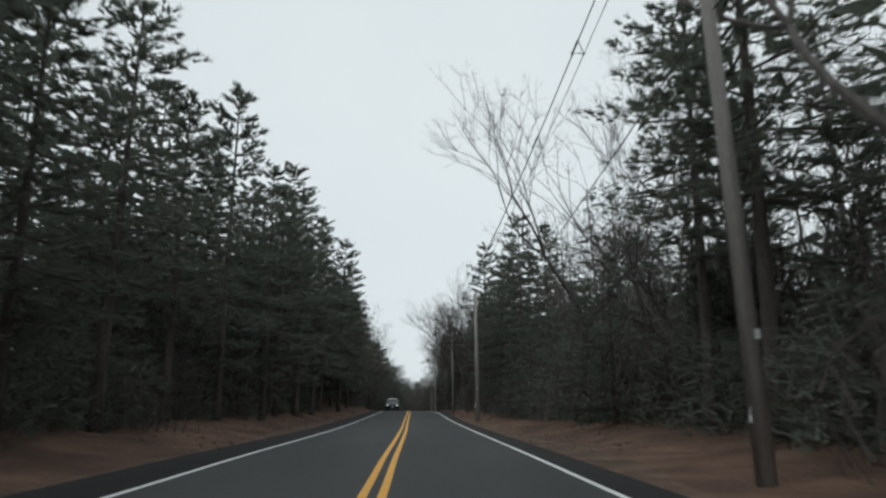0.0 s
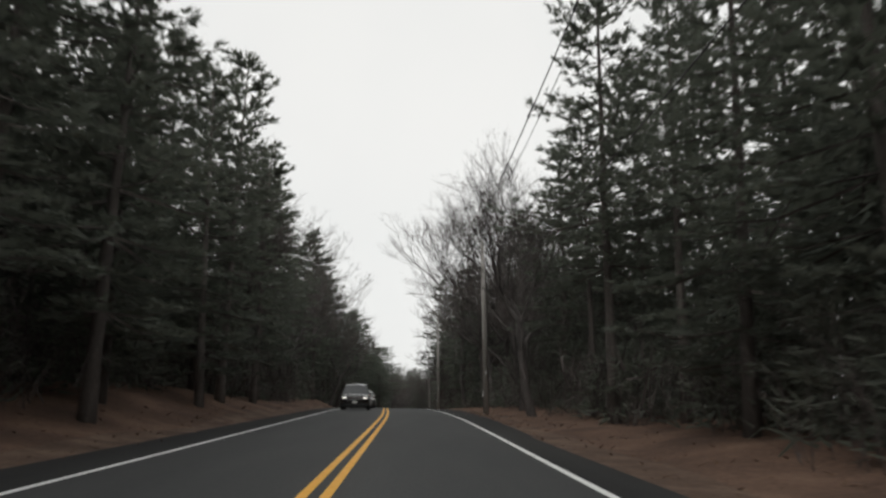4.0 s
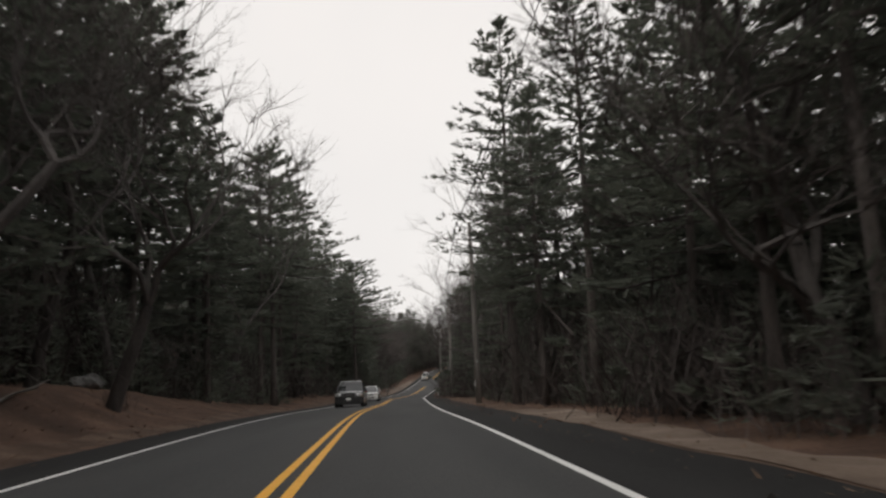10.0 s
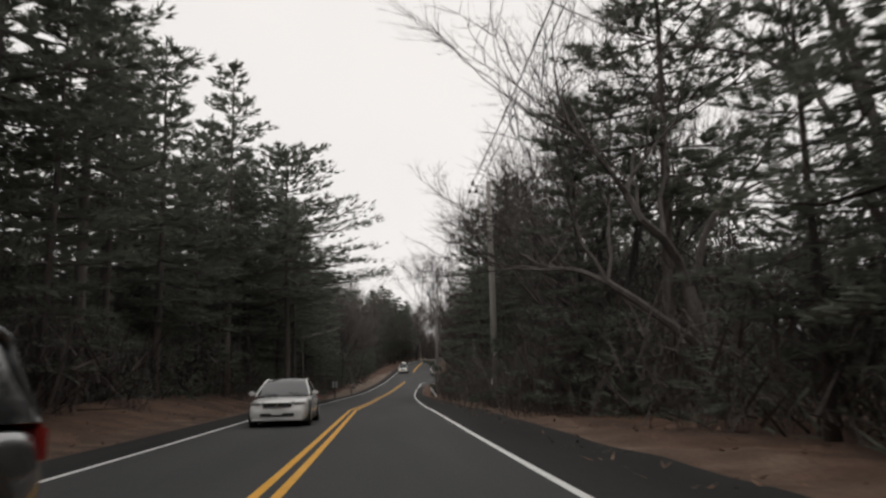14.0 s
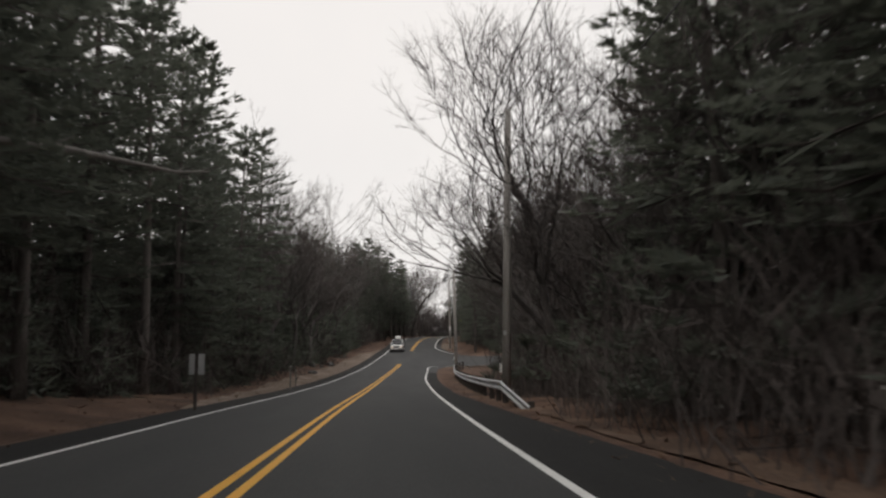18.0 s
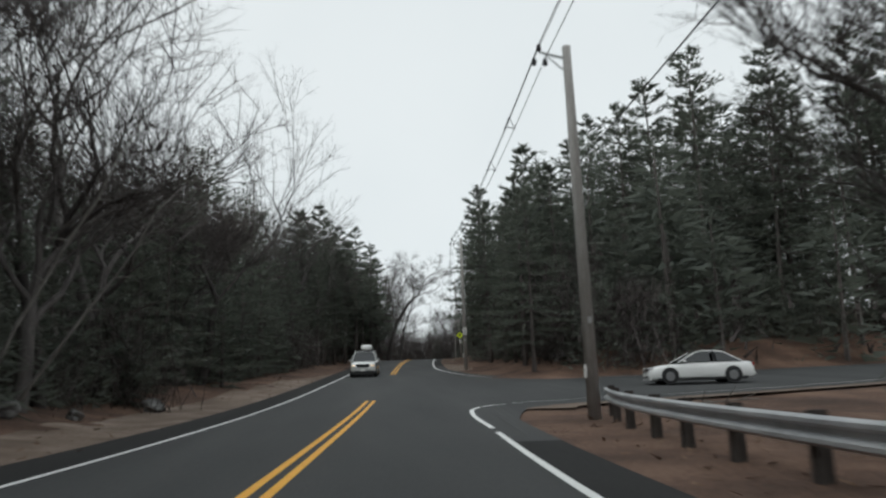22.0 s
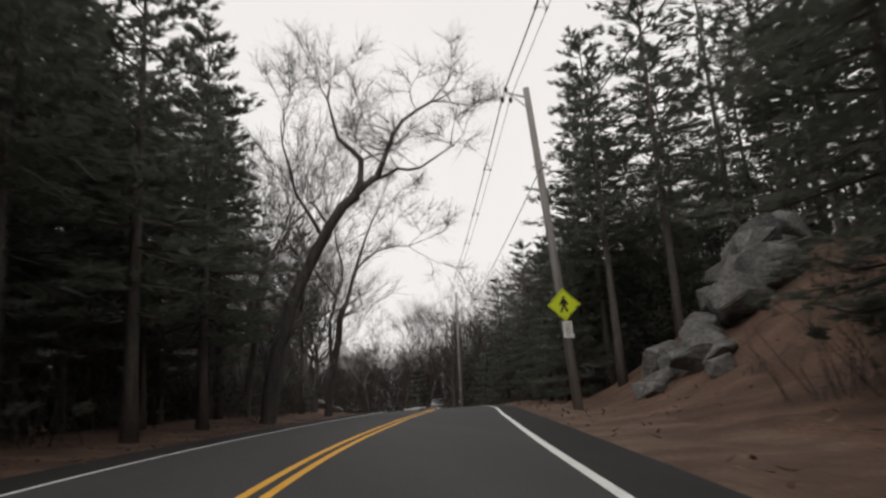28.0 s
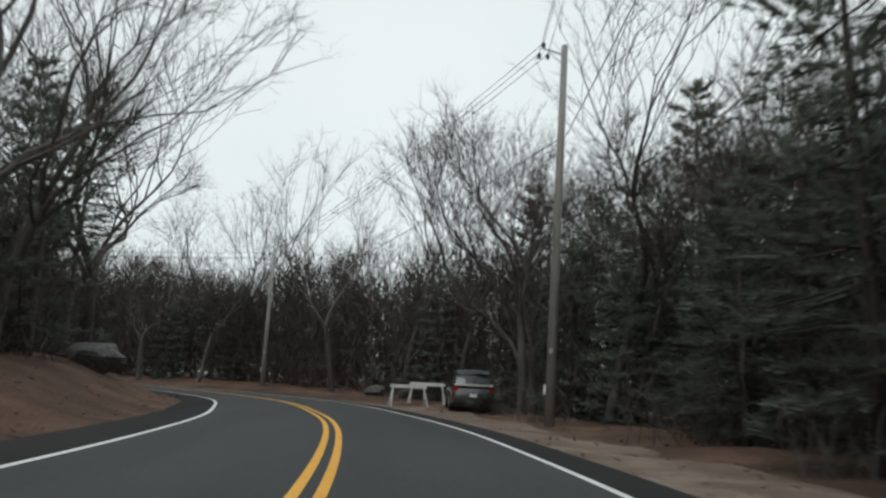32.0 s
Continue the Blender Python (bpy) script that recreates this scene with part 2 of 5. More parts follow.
def join(*geos):
    v, f = [], []
    for gv, gf in geos:
        o = len(v)
        v += gv
        f += [tuple(i + o for i in q) for q in gf]
    return v, f


def tube(points, radii, sides=6, cap=True):
    """A tube along points."""
    v, f = [], []
    n = len(points)
    pts = [Vector(p) for p in points]
    for i, p in enumerate(pts):
        d = (pts[min(i + 1, n - 1)] - pts[max(i - 1, 0)])
        d = d.normalized() if d.length > 1e-6 else Vector((0, 0, 1))
        a = d.cross(Vector((0.31, 0.9, 0.28))).normalized()
        b = d.cross(a)
        for k in range(sides):
            t = 2 * math.pi * k / sides
            q = p + (a * math.cos(t) + b * math.sin(t)) * radii[i]
            v.append((q.x, q.y, q.z))
    for i in range(n - 1):
        for k in range(sides):
            k2 = (k + 1) % sides
            f.append((i * sides + k, i * sides + k2, (i + 1) * sides + k2, (i + 1) * sides + k))
    if cap:
        f.append(tuple(range(sides - 1, -1, -1)))
        f.append(tuple((n - 1) * sides + k for k in range(sides)))
    return v, f


def box(cx, cy, cz, sx, sy, sz, bevel=0.0, rot=None):
    bm = bmesh.new()
    bmesh.ops.create_cube(bm, size=1.0)
    bmesh.ops.scale(bm, vec=(sx, sy, sz), verts=bm.verts)
    if bevel:
        bmesh.ops.bevel(bm, geom=list(bm.edges), offset=bevel, segments=2, affect='EDGES')
    if rot is not None:
        bmesh.ops.rotate(bm, cent=(0, 0, 0), matrix=rot, verts=bm.verts)
    bmesh.ops.translate(bm, vec=(cx, cy, cz), verts=bm.verts)
    v = [tuple(p.co) for p in bm.verts]
    bm.verts.index_update()
    f = [tuple(q.index for q in face.verts) for face in bm.faces]
    bm.free()
    return v, f


# ---- the road's line ----
def catmull(points, step=1.0):
    out = []
    for i in range(1, len(points) - 2):
        p0, p1, p2, p3 = (np.array(points[i + k]) for k in (-1, 0, 1, 2))
        n = max(2, int(np.linalg.norm(p2 - p1) / step))
        for k in range(n):
            t = k / n
            out.append(0.5 * (2 * p1 + (p2 - p0) * t + (2 * p0 - 5 * p1 + 4 * p2 - p3) * t * t + (3 * p1 - p0 - 3 * p2 + p3) * t ** 3))
    out.append(np.array(points[-2]))
    return np.array(out)


LINE = catmull(CENTRE)
TAN = np.gradient(LINE, axis=0)
SLOPE = TAN[:, 2] / np.hypot(TAN[:, 0], TAN[:, 1])
TAN[:, 2] = 0
TAN /= np.linalg.norm(TAN, axis=1)[:, None]
SIDE = np.stack([TAN[:, 1], -TAN[:, 0], 0 * TAN[:, 0]], 1)


def near(x, y):
    """Index of the nearest point of the road's line, and the distance to its right, for arrays of places."""
    x, y = np.atleast_1d(np.asarray(x, float)), np.atleast_1d(np.asarray(y, float))
    idx = np.empty(len(x), int)
    for a in range(0, len(x), 4000):
        d = (x[a:a + 4000, None] - LINE[None, :, 0]) ** 2 + (y[a:a + 4000, None] - LINE[None, :, 1]) ** 2
        idx[a:a + 4000] = d.argmin(1)
    dx, dy = x - LINE[idx, 0], y - LINE[idx, 1]
    side = dx * SIDE[idx, 0] + dy * SIDE[idx, 1]
    return idx, np.where(side < 0, -1, 1) * np.hypot(dx, dy)


def wave(x, y, k, seed):
    """Smooth rolling noise from a few sines."""
    r = random.Random(seed)
    s = 0
    for i in range(6):
        a = r.uniform(0, 2 * math.pi)
        f = k * r.uniform(0.5, 2.0)
        s = s + np.sin(x * math.cos(a) * f + y * math.sin(a) * f + r.uniform(0, 6)) / 6
    return s * 1.6


def rise(a, b, x):
    t = np.clip((x - a) / (b - a), 0, 1)
    return t * t * (3 - 2 * t)


def road_level(x, y):
    x, y = np.atleast_1d(np.asarray(x, float)), np.atleast_1d(np.asarray(y, float))
    i, _ = near(x, y)
    along = (x - LINE[i, 0]) * TAN[i, 0] + (y - LINE[i, 1]) * TAN[i, 1]
    return LINE[i, 2] + np.clip(along, -1.5, 1.5) * SLOPE[i]


def ground_z(x, y):
    x, y = np.atleast_1d(np.asarray(x, float)), np.atleast_1d(np.asarray(y, float))
    i, lat = near(x, y)
    z = road_level(x, y) - 0.05
    out = np.abs(lat)
    left = rise(4.6, 9.5, -lat)
    z = z + left * (0.45 + 0.45 * wave(x, y, 0.06, 3))
    # a mound on the left at two stretches, and the ledge's slope on the right
    z = z + left * (0.9 * np.exp(-((y - 84) / 14) ** 2) + 1.0 * np.exp(-((y - 166) / 22) ** 2) + 0.7 * np.exp(-((y - 460.8) / 16) ** 2))
    right = rise(5.6, 10.0, lat)
    z = z + right * (0.25 + 0.3 * wave(x, y, 0.07, 9))
    hollow = np.exp(-((y - 280.8) / 26) ** 2) * rise(6.2, 11, lat)
    z = z - 1.3 * hollow
    z = z + rise(6.3, 17.0, lat) * (5.6 * np.exp(-((y - 402.8) / 15) ** 2) + 1.7 * np.exp(-((y - 348.8) / 12) ** 2))
    rough = rise(4.5, 7.0, out)
    z = z + rough * 0.10 * wave(x, y, 0.9, 5) + rough * 0.06 * wave(x, y, 2.3, 6)
    far = rise(60, 220, out)
    z = z * (1 - far) + far * LINE[i, 2]
    # level ground where the side road runs
    m = rise(0, 6, side_mask(x, y))
    return z * (1 - m) + m * (road_level(x, y) - 0.05)


SIDE_AXIS = [(0.0, 316.8), (9.0, 323.3), (18.0, 325.8), (32.0, 330.3), (60.0, 334.8), (110.0, 330.8)]


def side_mask(x, y):
    """How far inside the side road's bed a place lies."""
    best = np.full(len(x), 1e9)
    for (ax, ay), (bx, by) in zip(SIDE_AXIS, SIDE_AXIS[1:]):
        t = np.clip(((x - ax) * (bx - ax) + (y - ay) * (by - ay)) / ((bx - ax) ** 2 + (by - ay) ** 2), 0, 1)
        best = np.minimum(best, np.hypot(x - ax - t * (bx - ax), y - ay - t * (by - ay)))
    return 13 - best


def gz(x, y):
    return float(ground_z(x, y)[0])


def road_point(y_along, lat, lift=0.0):
    """A place by the line's point whose y is y_along (before the last bend), lat metres to its right."""
    i = int(np.argmin(np.abs(LINE[:BEND, 1] - y_along)))
    p = LINE[i] + SIDE[i] * lat
    return p[0], p[1], p[2] + lift


BEND = int(np.argmax(LINE[:, 1]))
Y0, Y1 = LINE[0, 1], LINE[BEND, 1]

# ---- the large structure ----
def axis_steps(lo, hi, a, b, fine, grow):
    mid = list(np.arange(a, b, fine))
    left, right = [], []
    step, p = fine, a
    while p > lo:
        step *= grow
        p -= step
        left.append(p)
    step, p = fine, b
    while p < hi:
        right.append(p)
        step *= grow
        p += step
    return np.array(left[::-1] + mid + right)


gx = axis_steps(-1500, 1500, -24, 40, 0.9, 1.25)
gy = axis_steps(-900, 1900, -40, 508.8, 1.6, 1.3)
XX, YY = np.meshgrid(gx, gy)
ZZ = ground_z(XX.ravel(), YY.ravel())
nx, ny = len(gx), len(gy)
g_faces = [(j * nx + i, j * nx + i + 1, (j + 1) * nx + i + 1, (j + 1) * nx + i) for j in range(ny - 1) for i in range(nx - 1)]
ground = part("ground", (list(zip(XX.ravel(), YY.ravel(), ZZ)), g_faces), M_LITTER, smooth=True)
tagged(ground, "forest floor of brown pine needles and dead leaves", "ground", kind="structure")


def strip(lat_a, lat_b, i0, i1, lift, skirt=0.0):
    """A ribbon along the road between two distances from its line."""
    v, f = [], []
    for i in range(i0, i1):
        a, b = LINE[i] + SIDE[i] * lat_a, LINE[i] + SIDE[i] * lat_b
        row = [(a[0], a[1], a[2] + lift), (b[0], b[1], b[2] + lift)]
        if skirt:
            row = [(a[0], a[1], a[2] + lift - skirt)] + row + [(b[0], b[1], b[2] + lift - skirt)]
        v += row
    n = 4 if skirt else 2
    for i in range(i1 - i0 - 1):
        for k in range(n - 1):
            f.append((i * n + k, i * n + k + 1, (i + 1) * n + k + 1, (i + 1) * n + k))
    return v, f


def at_y(y):
    return int(np.argmin(np.abs(LINE[:BEND, 1] - y)))


NL = len(LINE)
road = part("road", strip(-3.36, 3.36, 0, NL, 0.0, 0.14), M_ASPHALT, smooth=False)
tagged(road, "dark asphalt two-lane road with worn surface", "road", kind="structure")


mouth = part("road", strip(3.36, 4.25, at_y(304), at_y(362), 0.0, 0.14), M_ASPHALT)
tagged(mouth, "dark asphalt at the mouth of the side road", "road", kind="structure")
for lat_a, lat_b, i_a, i_b in ((-4.7, -3.36, 0, NL), (3.36, 4.25, 0, at_y(304) + 1), (3.36, 4.25, at_y(362), NL)):
    shoulder = part("paved_shoulder", strip(lat_a, lat_b, i_a, i_b, 0.0, 0.14), M_SHOULDER)
    tagged(shoulder, "dark asphalt shoulder outside the edge line", "road", kind="structure")


def side_edges():
    near_edge = catmull([(1.0, 296.8, 0), (1.5, 302.8, 0), (2.2, 307.2, 0), (2.95, 310.4, 0), (4.0, 313.3, 0), (5.6, 314.5, 0), (7.8, 315.1, 0), (12, 316.6, 0), (19, 319.2, 0), (33, 324.4, 0), (60, 329.8, 0), (110, 325.8, 0), (140, 323.8, 0)], 1.0)
    far_edge = catmull([(3.4, 374.8, 0), (6.6, 358.8, 0), (6.9, 349.8, 0), (7.0, 344.3, 0), (7.5, 340.3, 0), (8.8, 337, 0), (12, 334.4, 0), (17.5, 333, 0), (32, 336.4, 0), (60, 340.3, 0), (110, 336.3, 0), (140, 334.8, 0)], 1.0)
    return near_edge, far_edge


NEAR_EDGE, FAR_EDGE = side_edges()


def resample(c, n):
    d = np.r_[0, np.cumsum(np.hypot(*np.diff(c[:, :2], axis=0).T))]
    s = np.linspace(0, d[-1], n)
    return np.stack([np.interp(s, d, c[:, 0]), np.interp(s, d, c[:, 1])], 1)


e1, e2 = resample(NEAR_EDGE, 60), resample(FAR_EDGE, 60)
sv, sf = [], []
for a, b in zip(e1, e2):
    for k in range(7):
        p = a + (b - a) * (k / 6)
        sv.append((p[0], p[1], float(road_level(p[0], p[1])[0]) - 0.006))
for i in range(59):
    for k in range(6):
        sf.append((i * 7 + k, i * 7 + k + 1, (i + 1) * 7 + k + 1, (i + 1) * 7 + k))
side_road = part("side_road", (sv, sf), M_ASPHALT)
tagged(side_road, "dark asphalt side road joining the main road", "road", kind="structure")


def painted_line(points, width, lift, name="lane_line"):
    c = np.array(points)
    t = np.gradient(c, axis=0)
    t /= np.hypot(t[:, 0], t[:, 1])[:, None] + 1e-9
    v, f = [], []
    for p, q in zip(c, t):
        zz = float(road_level(p[0], p[1])[0]) + lift
        v += [(p[0] + q[1] * width / 2, p[1] - q[0] * width / 2, zz), (p[0] - q[1] * width / 2, p[1] + q[0] * width / 2, zz)]
    for i in range(len(c) - 1):
        f.append((2 * i, 2 * i + 1, 2 * i + 3, 2 * i + 2))
    return v, f


def lane_line(name, geo, mat, label):
    ob = part(name, geo, mat)
    tagged(ob, label, "road marking", "painted road lines", "structure")
    return ob


lane_line("edge_line", strip(-3.42, -3.30, 0, NL, 0.005), M_WHITE, "white painted edge line on dark asphalt")
lane_line("edge_line", strip(3.30, 3.42, 0, at_y(306.8), 0.005), M_WHITE, "white painted edge line on dark asphalt")
lane_line("edge_line", strip(3.30, 3.42, at_y(365.8), NL, 0.005), M_WHITE, "white painted edge line on dark asphalt")
corner = catmull([tuple(road_point(304.8, 3.36)[:2]) + (0,), *[tuple(road_point(306.8, 3.36)[:2]) + (0,)], (1.6, 309.4, 0), (1.8, 311.3, 0), (2.15, 313.2, 0), (3.0, 314.7, 0), (4.6, 315.8, 0), (7.5, 316.6, 0), (12, 317.7, 0), (19, 320.1, 0), (33, 325.2, 0), (60, 330.2, 0), (80, 330.8, 0)], 0.5)
lane_line("edge_line", painted_line(corner[:, :2], 0.13, 0.004), M_WHITE, "white painted edge line curving into the side road")
corner2 = catmull([(7.6, 372.8, 0), *[tuple(road_point(365.8, 3.36)[:2]) + (0,)], (6.2, 355.8, 0), (6.0, 348.8, 0), (6.2, 343.8, 0), (6.7, 339.6, 0), (8.0, 336, 0), (11, 333.6, 0), (17, 332.2, 0), (32, 335.7, 0), (60, 339.8, 0), (80, 339.8, 0)], 0.5)
lane_line("edge_line", painted_line(corner2[:, :2], 0.12, 0.004), M_WHITE, "white painted edge line curving out of the side road")
for a, b in ((0, at_y(320.8)), (at_y(345.8), NL)):
    for c in (-0.13, 0.13):
        lane_line("centre_line", strip(c - 0.062, c + 0.062, a, b, 0.005), M_YELLOW, "one yellow stripe of a double centre line")


def verge(name, y_a, y_b, lat_a, lat_b, label, lift=0.03, wob=0.3, mat=M_SAND):
    """A sandy patch laid on the ground beside the road, with a wandering outer rim."""
    v, f = [], []
    idx = list(range(at_y(y_a), at_y(y_b) + 1))
    n = 7
    for c, i in enumerate(idx):
        u = c / (len(idx) - 1)
        taper = min(1.0, u * 5, (1 - u) * 5)
        w = (lat_b - lat_a) * (0.15 + 0.85 * taper) + wob * (math.sin(i * 0.23) + 0.5 * math.sin(i * 0.61)) * taper
        for k in range(n):
            p = LINE[i] + SIDE[i] * (lat_a + w * k / (n - 1))
            v.append((p[0], p[1], 0))
    a = np.array(v)
    z = ground_z(a[:, 0], a[:, 1]) + lift
    v = [(p[0], p[1], zz) for p, zz in zip(v, z)]
    for c in range(len(idx) - 1):
        for k in range(n - 1):
            f.append((c * n + k, c * n + k + 1, (c + 1) * n + k + 1, (c + 1) * n + k))
    ob = part(name, (v, f), mat, smooth=True)
    tagged(ob, label, "verge", kind="structure")


verge("sandy_verge", 258.8, 350.8, -4.6, -7.0, "pale sandy pull-off beside the road")
verge("sandy_verge", 420.8, 476.8, 4.3, 6.6, "pale sandy path along the road edge")
verge("sandy_verge", 364.8, 420.8, 4.2, 6.2, "tan sandy soil along the road edge", mat=M_RIMSOIL)
verge("sandy_verge", 138, 166, 5.5, 7.0, "pale sandy patch beside the road", 0.045)
verge("sandy_verge", 4, 88, 4.3, 5.5, "reddish sandy rim strewn with needles along the asphalt", mat=M_RIMSOIL)
verge("sandy_verge", 86, 262, 5.4, 6.6, "reddish sandy rim strewn with needles along the asphalt", mat=M_RIMSOIL)
verge("sandy_verge", 4, 262, -4.6, -5.7, "reddish sandy rim strewn with needles along the asphalt", mat=M_RIMSOIL)
verge("paved_shoulder", 76, 266, 4.2, 5.45, "dark asphalt shoulder outside the edge line", 0.035, 0.06, M_SHOULDER)
verge("sandy_verge", 347.8, 366.8, 4.35, 6.2, "pale sandy verge at the mouth of the side road", 0.03, 0.15)
rim_line = NEAR_EDGE[9:70, :2]
rim_dir = np.gradient(rim_line, axis=0)
rim_dir /= np.hypot(rim_dir[:, 0], rim_dir[:, 1])[:, None]
rim_line = rim_line + np.stack([rim_dir[:, 1], -rim_dir[:, 0]], 1) * 0.72
corner_rim = part("sandy_verge", painted_line(rim_line, 1.5, 0.012), M_SAND, smooth=True)
tagged(corner_rim, "pale sandy rim round the corner of the side road", "verge", kind="structure")

# ---- trees ----
def blade(v, f, c, w, n, ln, wd):
    o = len(v)
    b = c + w * ln * 0.18
    v += [tuple(b - n * wd), tuple(b + n * wd), tuple(c + w * ln)]
    f.append((o, o + 1, o + 2))


def spray(v, f, r, base, direction, length, tufts, size, blades=5, thin=0.115):
    """Needle tufts along a bough and its side shoots: plumes of fine blades over a few broad ones."""
    d = Vector(direction).normalized()
    sidev = d.cross(Vector((0, 0, 1)))
    sidev = sidev.normalized() if sidev.length > 0.01 else Vector((1, 0, 0))
    base = Vector(base)
    up = Vector((0, 0, 1))
    shoots = [(base + d * length * 0.2, d, length * 0.82)]
    for k in range(5):
        t = 0.22 + 0.15 * k + r.uniform(-0.06, 0.06)
        e = (d + sidev * (1 if k % 2 else -1) * r.uniform(0.6, 1.1) + up * r.uniform(-0.05, 0.18)).normalized()
        shoots.append((base + d * length * t, e, length * (0.62 - 0.42 * t) * r.uniform(0.7, 1.2)))
    total = sum(q[2] for q in shoots)
    for root, e, ln in shoots:
        across = e.cross(up).normalized()
        for _ in range(max(2, round(tufts * ln / total))):
            t = r.uniform(0.1, 1.0)
            c = root + e * ln * t + across * r.gauss(0, 0.07) + up * (r.gauss(0.03, 0.06) + 0.06 * ln * t * t)
            # the dense heart of the tuft
            w = (e + across * r.gauss(0, 0.5) + up * r.uniform(-0.1, 0.25)).normalized()
            n = w.cross(up + Vector((r.gauss(0, 0.45), r.gauss(0, 0.45), 0))).normalized()
            blade(v, f, c - w * size * 0.5, w, n, size * r.uniform(1.1, 1.7), size * thin * r.uniform(1.7, 2.9))
            for _b in range(blades):
                w = (e * r.uniform(0.2, 1.0) + across * r.gauss(0, 0.6) + up * r.uniform(-0.15, 0.75)).normalized()
                n = w.cross(Vector((r.uniform(-1, 1), r.uniform(-1, 1), r.uniform(-1, 1)))).normalized()
                blade(v, f, c, w, n, size * r.uniform(0.7, 1.3), size * thin * r.uniform(0.3, 0.6))


def stuff(ob, label=""):
    return tagged(ob, label=label, kind="stuff")


def pine(name, seed, height, bare, radius, boughs, tufts, size, sides=7, ragged=0.4, blades=5, thin=0.115):
    """A white pine: straight trunk, boughs in uneven tiers with plates of needles."""
    r = random.Random(seed)
    lean = (r.uniform(-0.025, 0.025), r.uniform(-0.025, 0.025))
    bend = r.uniform(-0.35, 0.35)

    def axis(z):
        u = z / height
        return Vector((lean[0] * z + bend * math.sin(u * 3) * 0.5, lean[1] * z + bend * math.cos(u * 2.5) * 0.4 - bend * 0.4, z))
    root = holder(name)
    tr = 0.0095 * height + 0.05
    steps = 9
    pts = [axis(height * k / steps) for k in range(steps + 1)]
    rad = [tr * (1 - 0.93 * k / steps) + (0.07 if k == 0 else 0) for k in range(steps + 1)]
    pts[0] = pts[0] - Vector((0, 0, 0.5))
    part("trunk", tube(pts, rad, sides), M_BARK, root, smooth=True)
    lv, lf = [], []
    nv, nf = [], []
    per = 5
    tiers = max(6, boughs // per)
    turn = 0.0
    for b in range(boughs):
        if b % per == 0:
            turn = r.uniform(0, 6.28)
        u = ((b // per) + r.uniform(-0.2, 0.2)) / tiers
        u = min(max(u, 0), 0.985)
        z = height * (bare + (1 - bare) * u)
        shape = (1 - u) ** 0.7 * 0.92 + 0.10
        if u < 0.15:
            shape *= 0.55 + 3 * u
        ln = radius * shape * r.uniform(1 - ragged, 1 + ragged * 0.6)
        a = turn + (b % per) * 6.28 / per + r.uniform(-0.5, 0.5)
        up = -0.12 + 0.7 * u * u + r.uniform(-0.10, 0.14)
        d = Vector((math.cos(a), math.sin(a), up)).normalized()
        base = axis(z)
        mid = base + d * ln * 0.55 - Vector((0, 0, 0.05 * ln))
        tip = base + d * ln + Vector((0, 0, 0.07 * ln))
        g = tube([base, mid, tip], [0.010 * ln + 0.015, 0.007 * ln + 0.008, 0.005], 3, False)
        o = len(lv)
        lv += g[0]
        lf += [tuple(i + o for i in q) for q in g[1]]
        # broad dark sprays close to the stem
        for _ in range(4 if ln < 4.5 else 8):
            c = base + d * ln * r.uniform(0.02, 0.5)
            w = (d + Vector((r.gauss(0, 0.5), r.gauss(0, 0.5), r.uniform(-0.3, 0.3)))).normalized()
            n = w.cross(Vector((r.gauss(0, 0.6), r.gauss(0, 0.6), 1))).normalized()
            blade(nv, nf, c, w, n, min(ln, 3.4) * r.uniform(0.3, 0.5), 0.045 * min(ln, 2.8) * r.uniform(0.7, 1.4))
        spray(nv, nf, r, base + d * ln * 0.05, d, ln, max(5, int(tufts * (0.25 + 0.95 * ln / radius))), size, blades, thin)
    spray(nv, nf, r, axis(height * 0.94), (0.1, 0.1, 1), height * 0.06, tufts // 2, size * 0.8)
    for _ in range(int(16 * bare)):
        z = height * r.uniform(0.1, max(0.15, bare))
        a = r.uniform(0, 2 * math.pi)
        ln = r.uniform(0.5, 2.2)
        g = tube([axis(z), axis(z) + Vector((math.cos(a) * ln, math.sin(a) * ln, r.uniform(-0.3, 0.3)))], [0.022, 0.006], 3, False)
        o = len(lv)
        lv += g[0]
        lf += [tuple(i + o for i in q) for q in g[1]]
    stuff(part("branchwork", (lv, lf), M_BARK, root))
    stuff(part("crown", (nv, nf), M_NEEDLE, root))
    return root


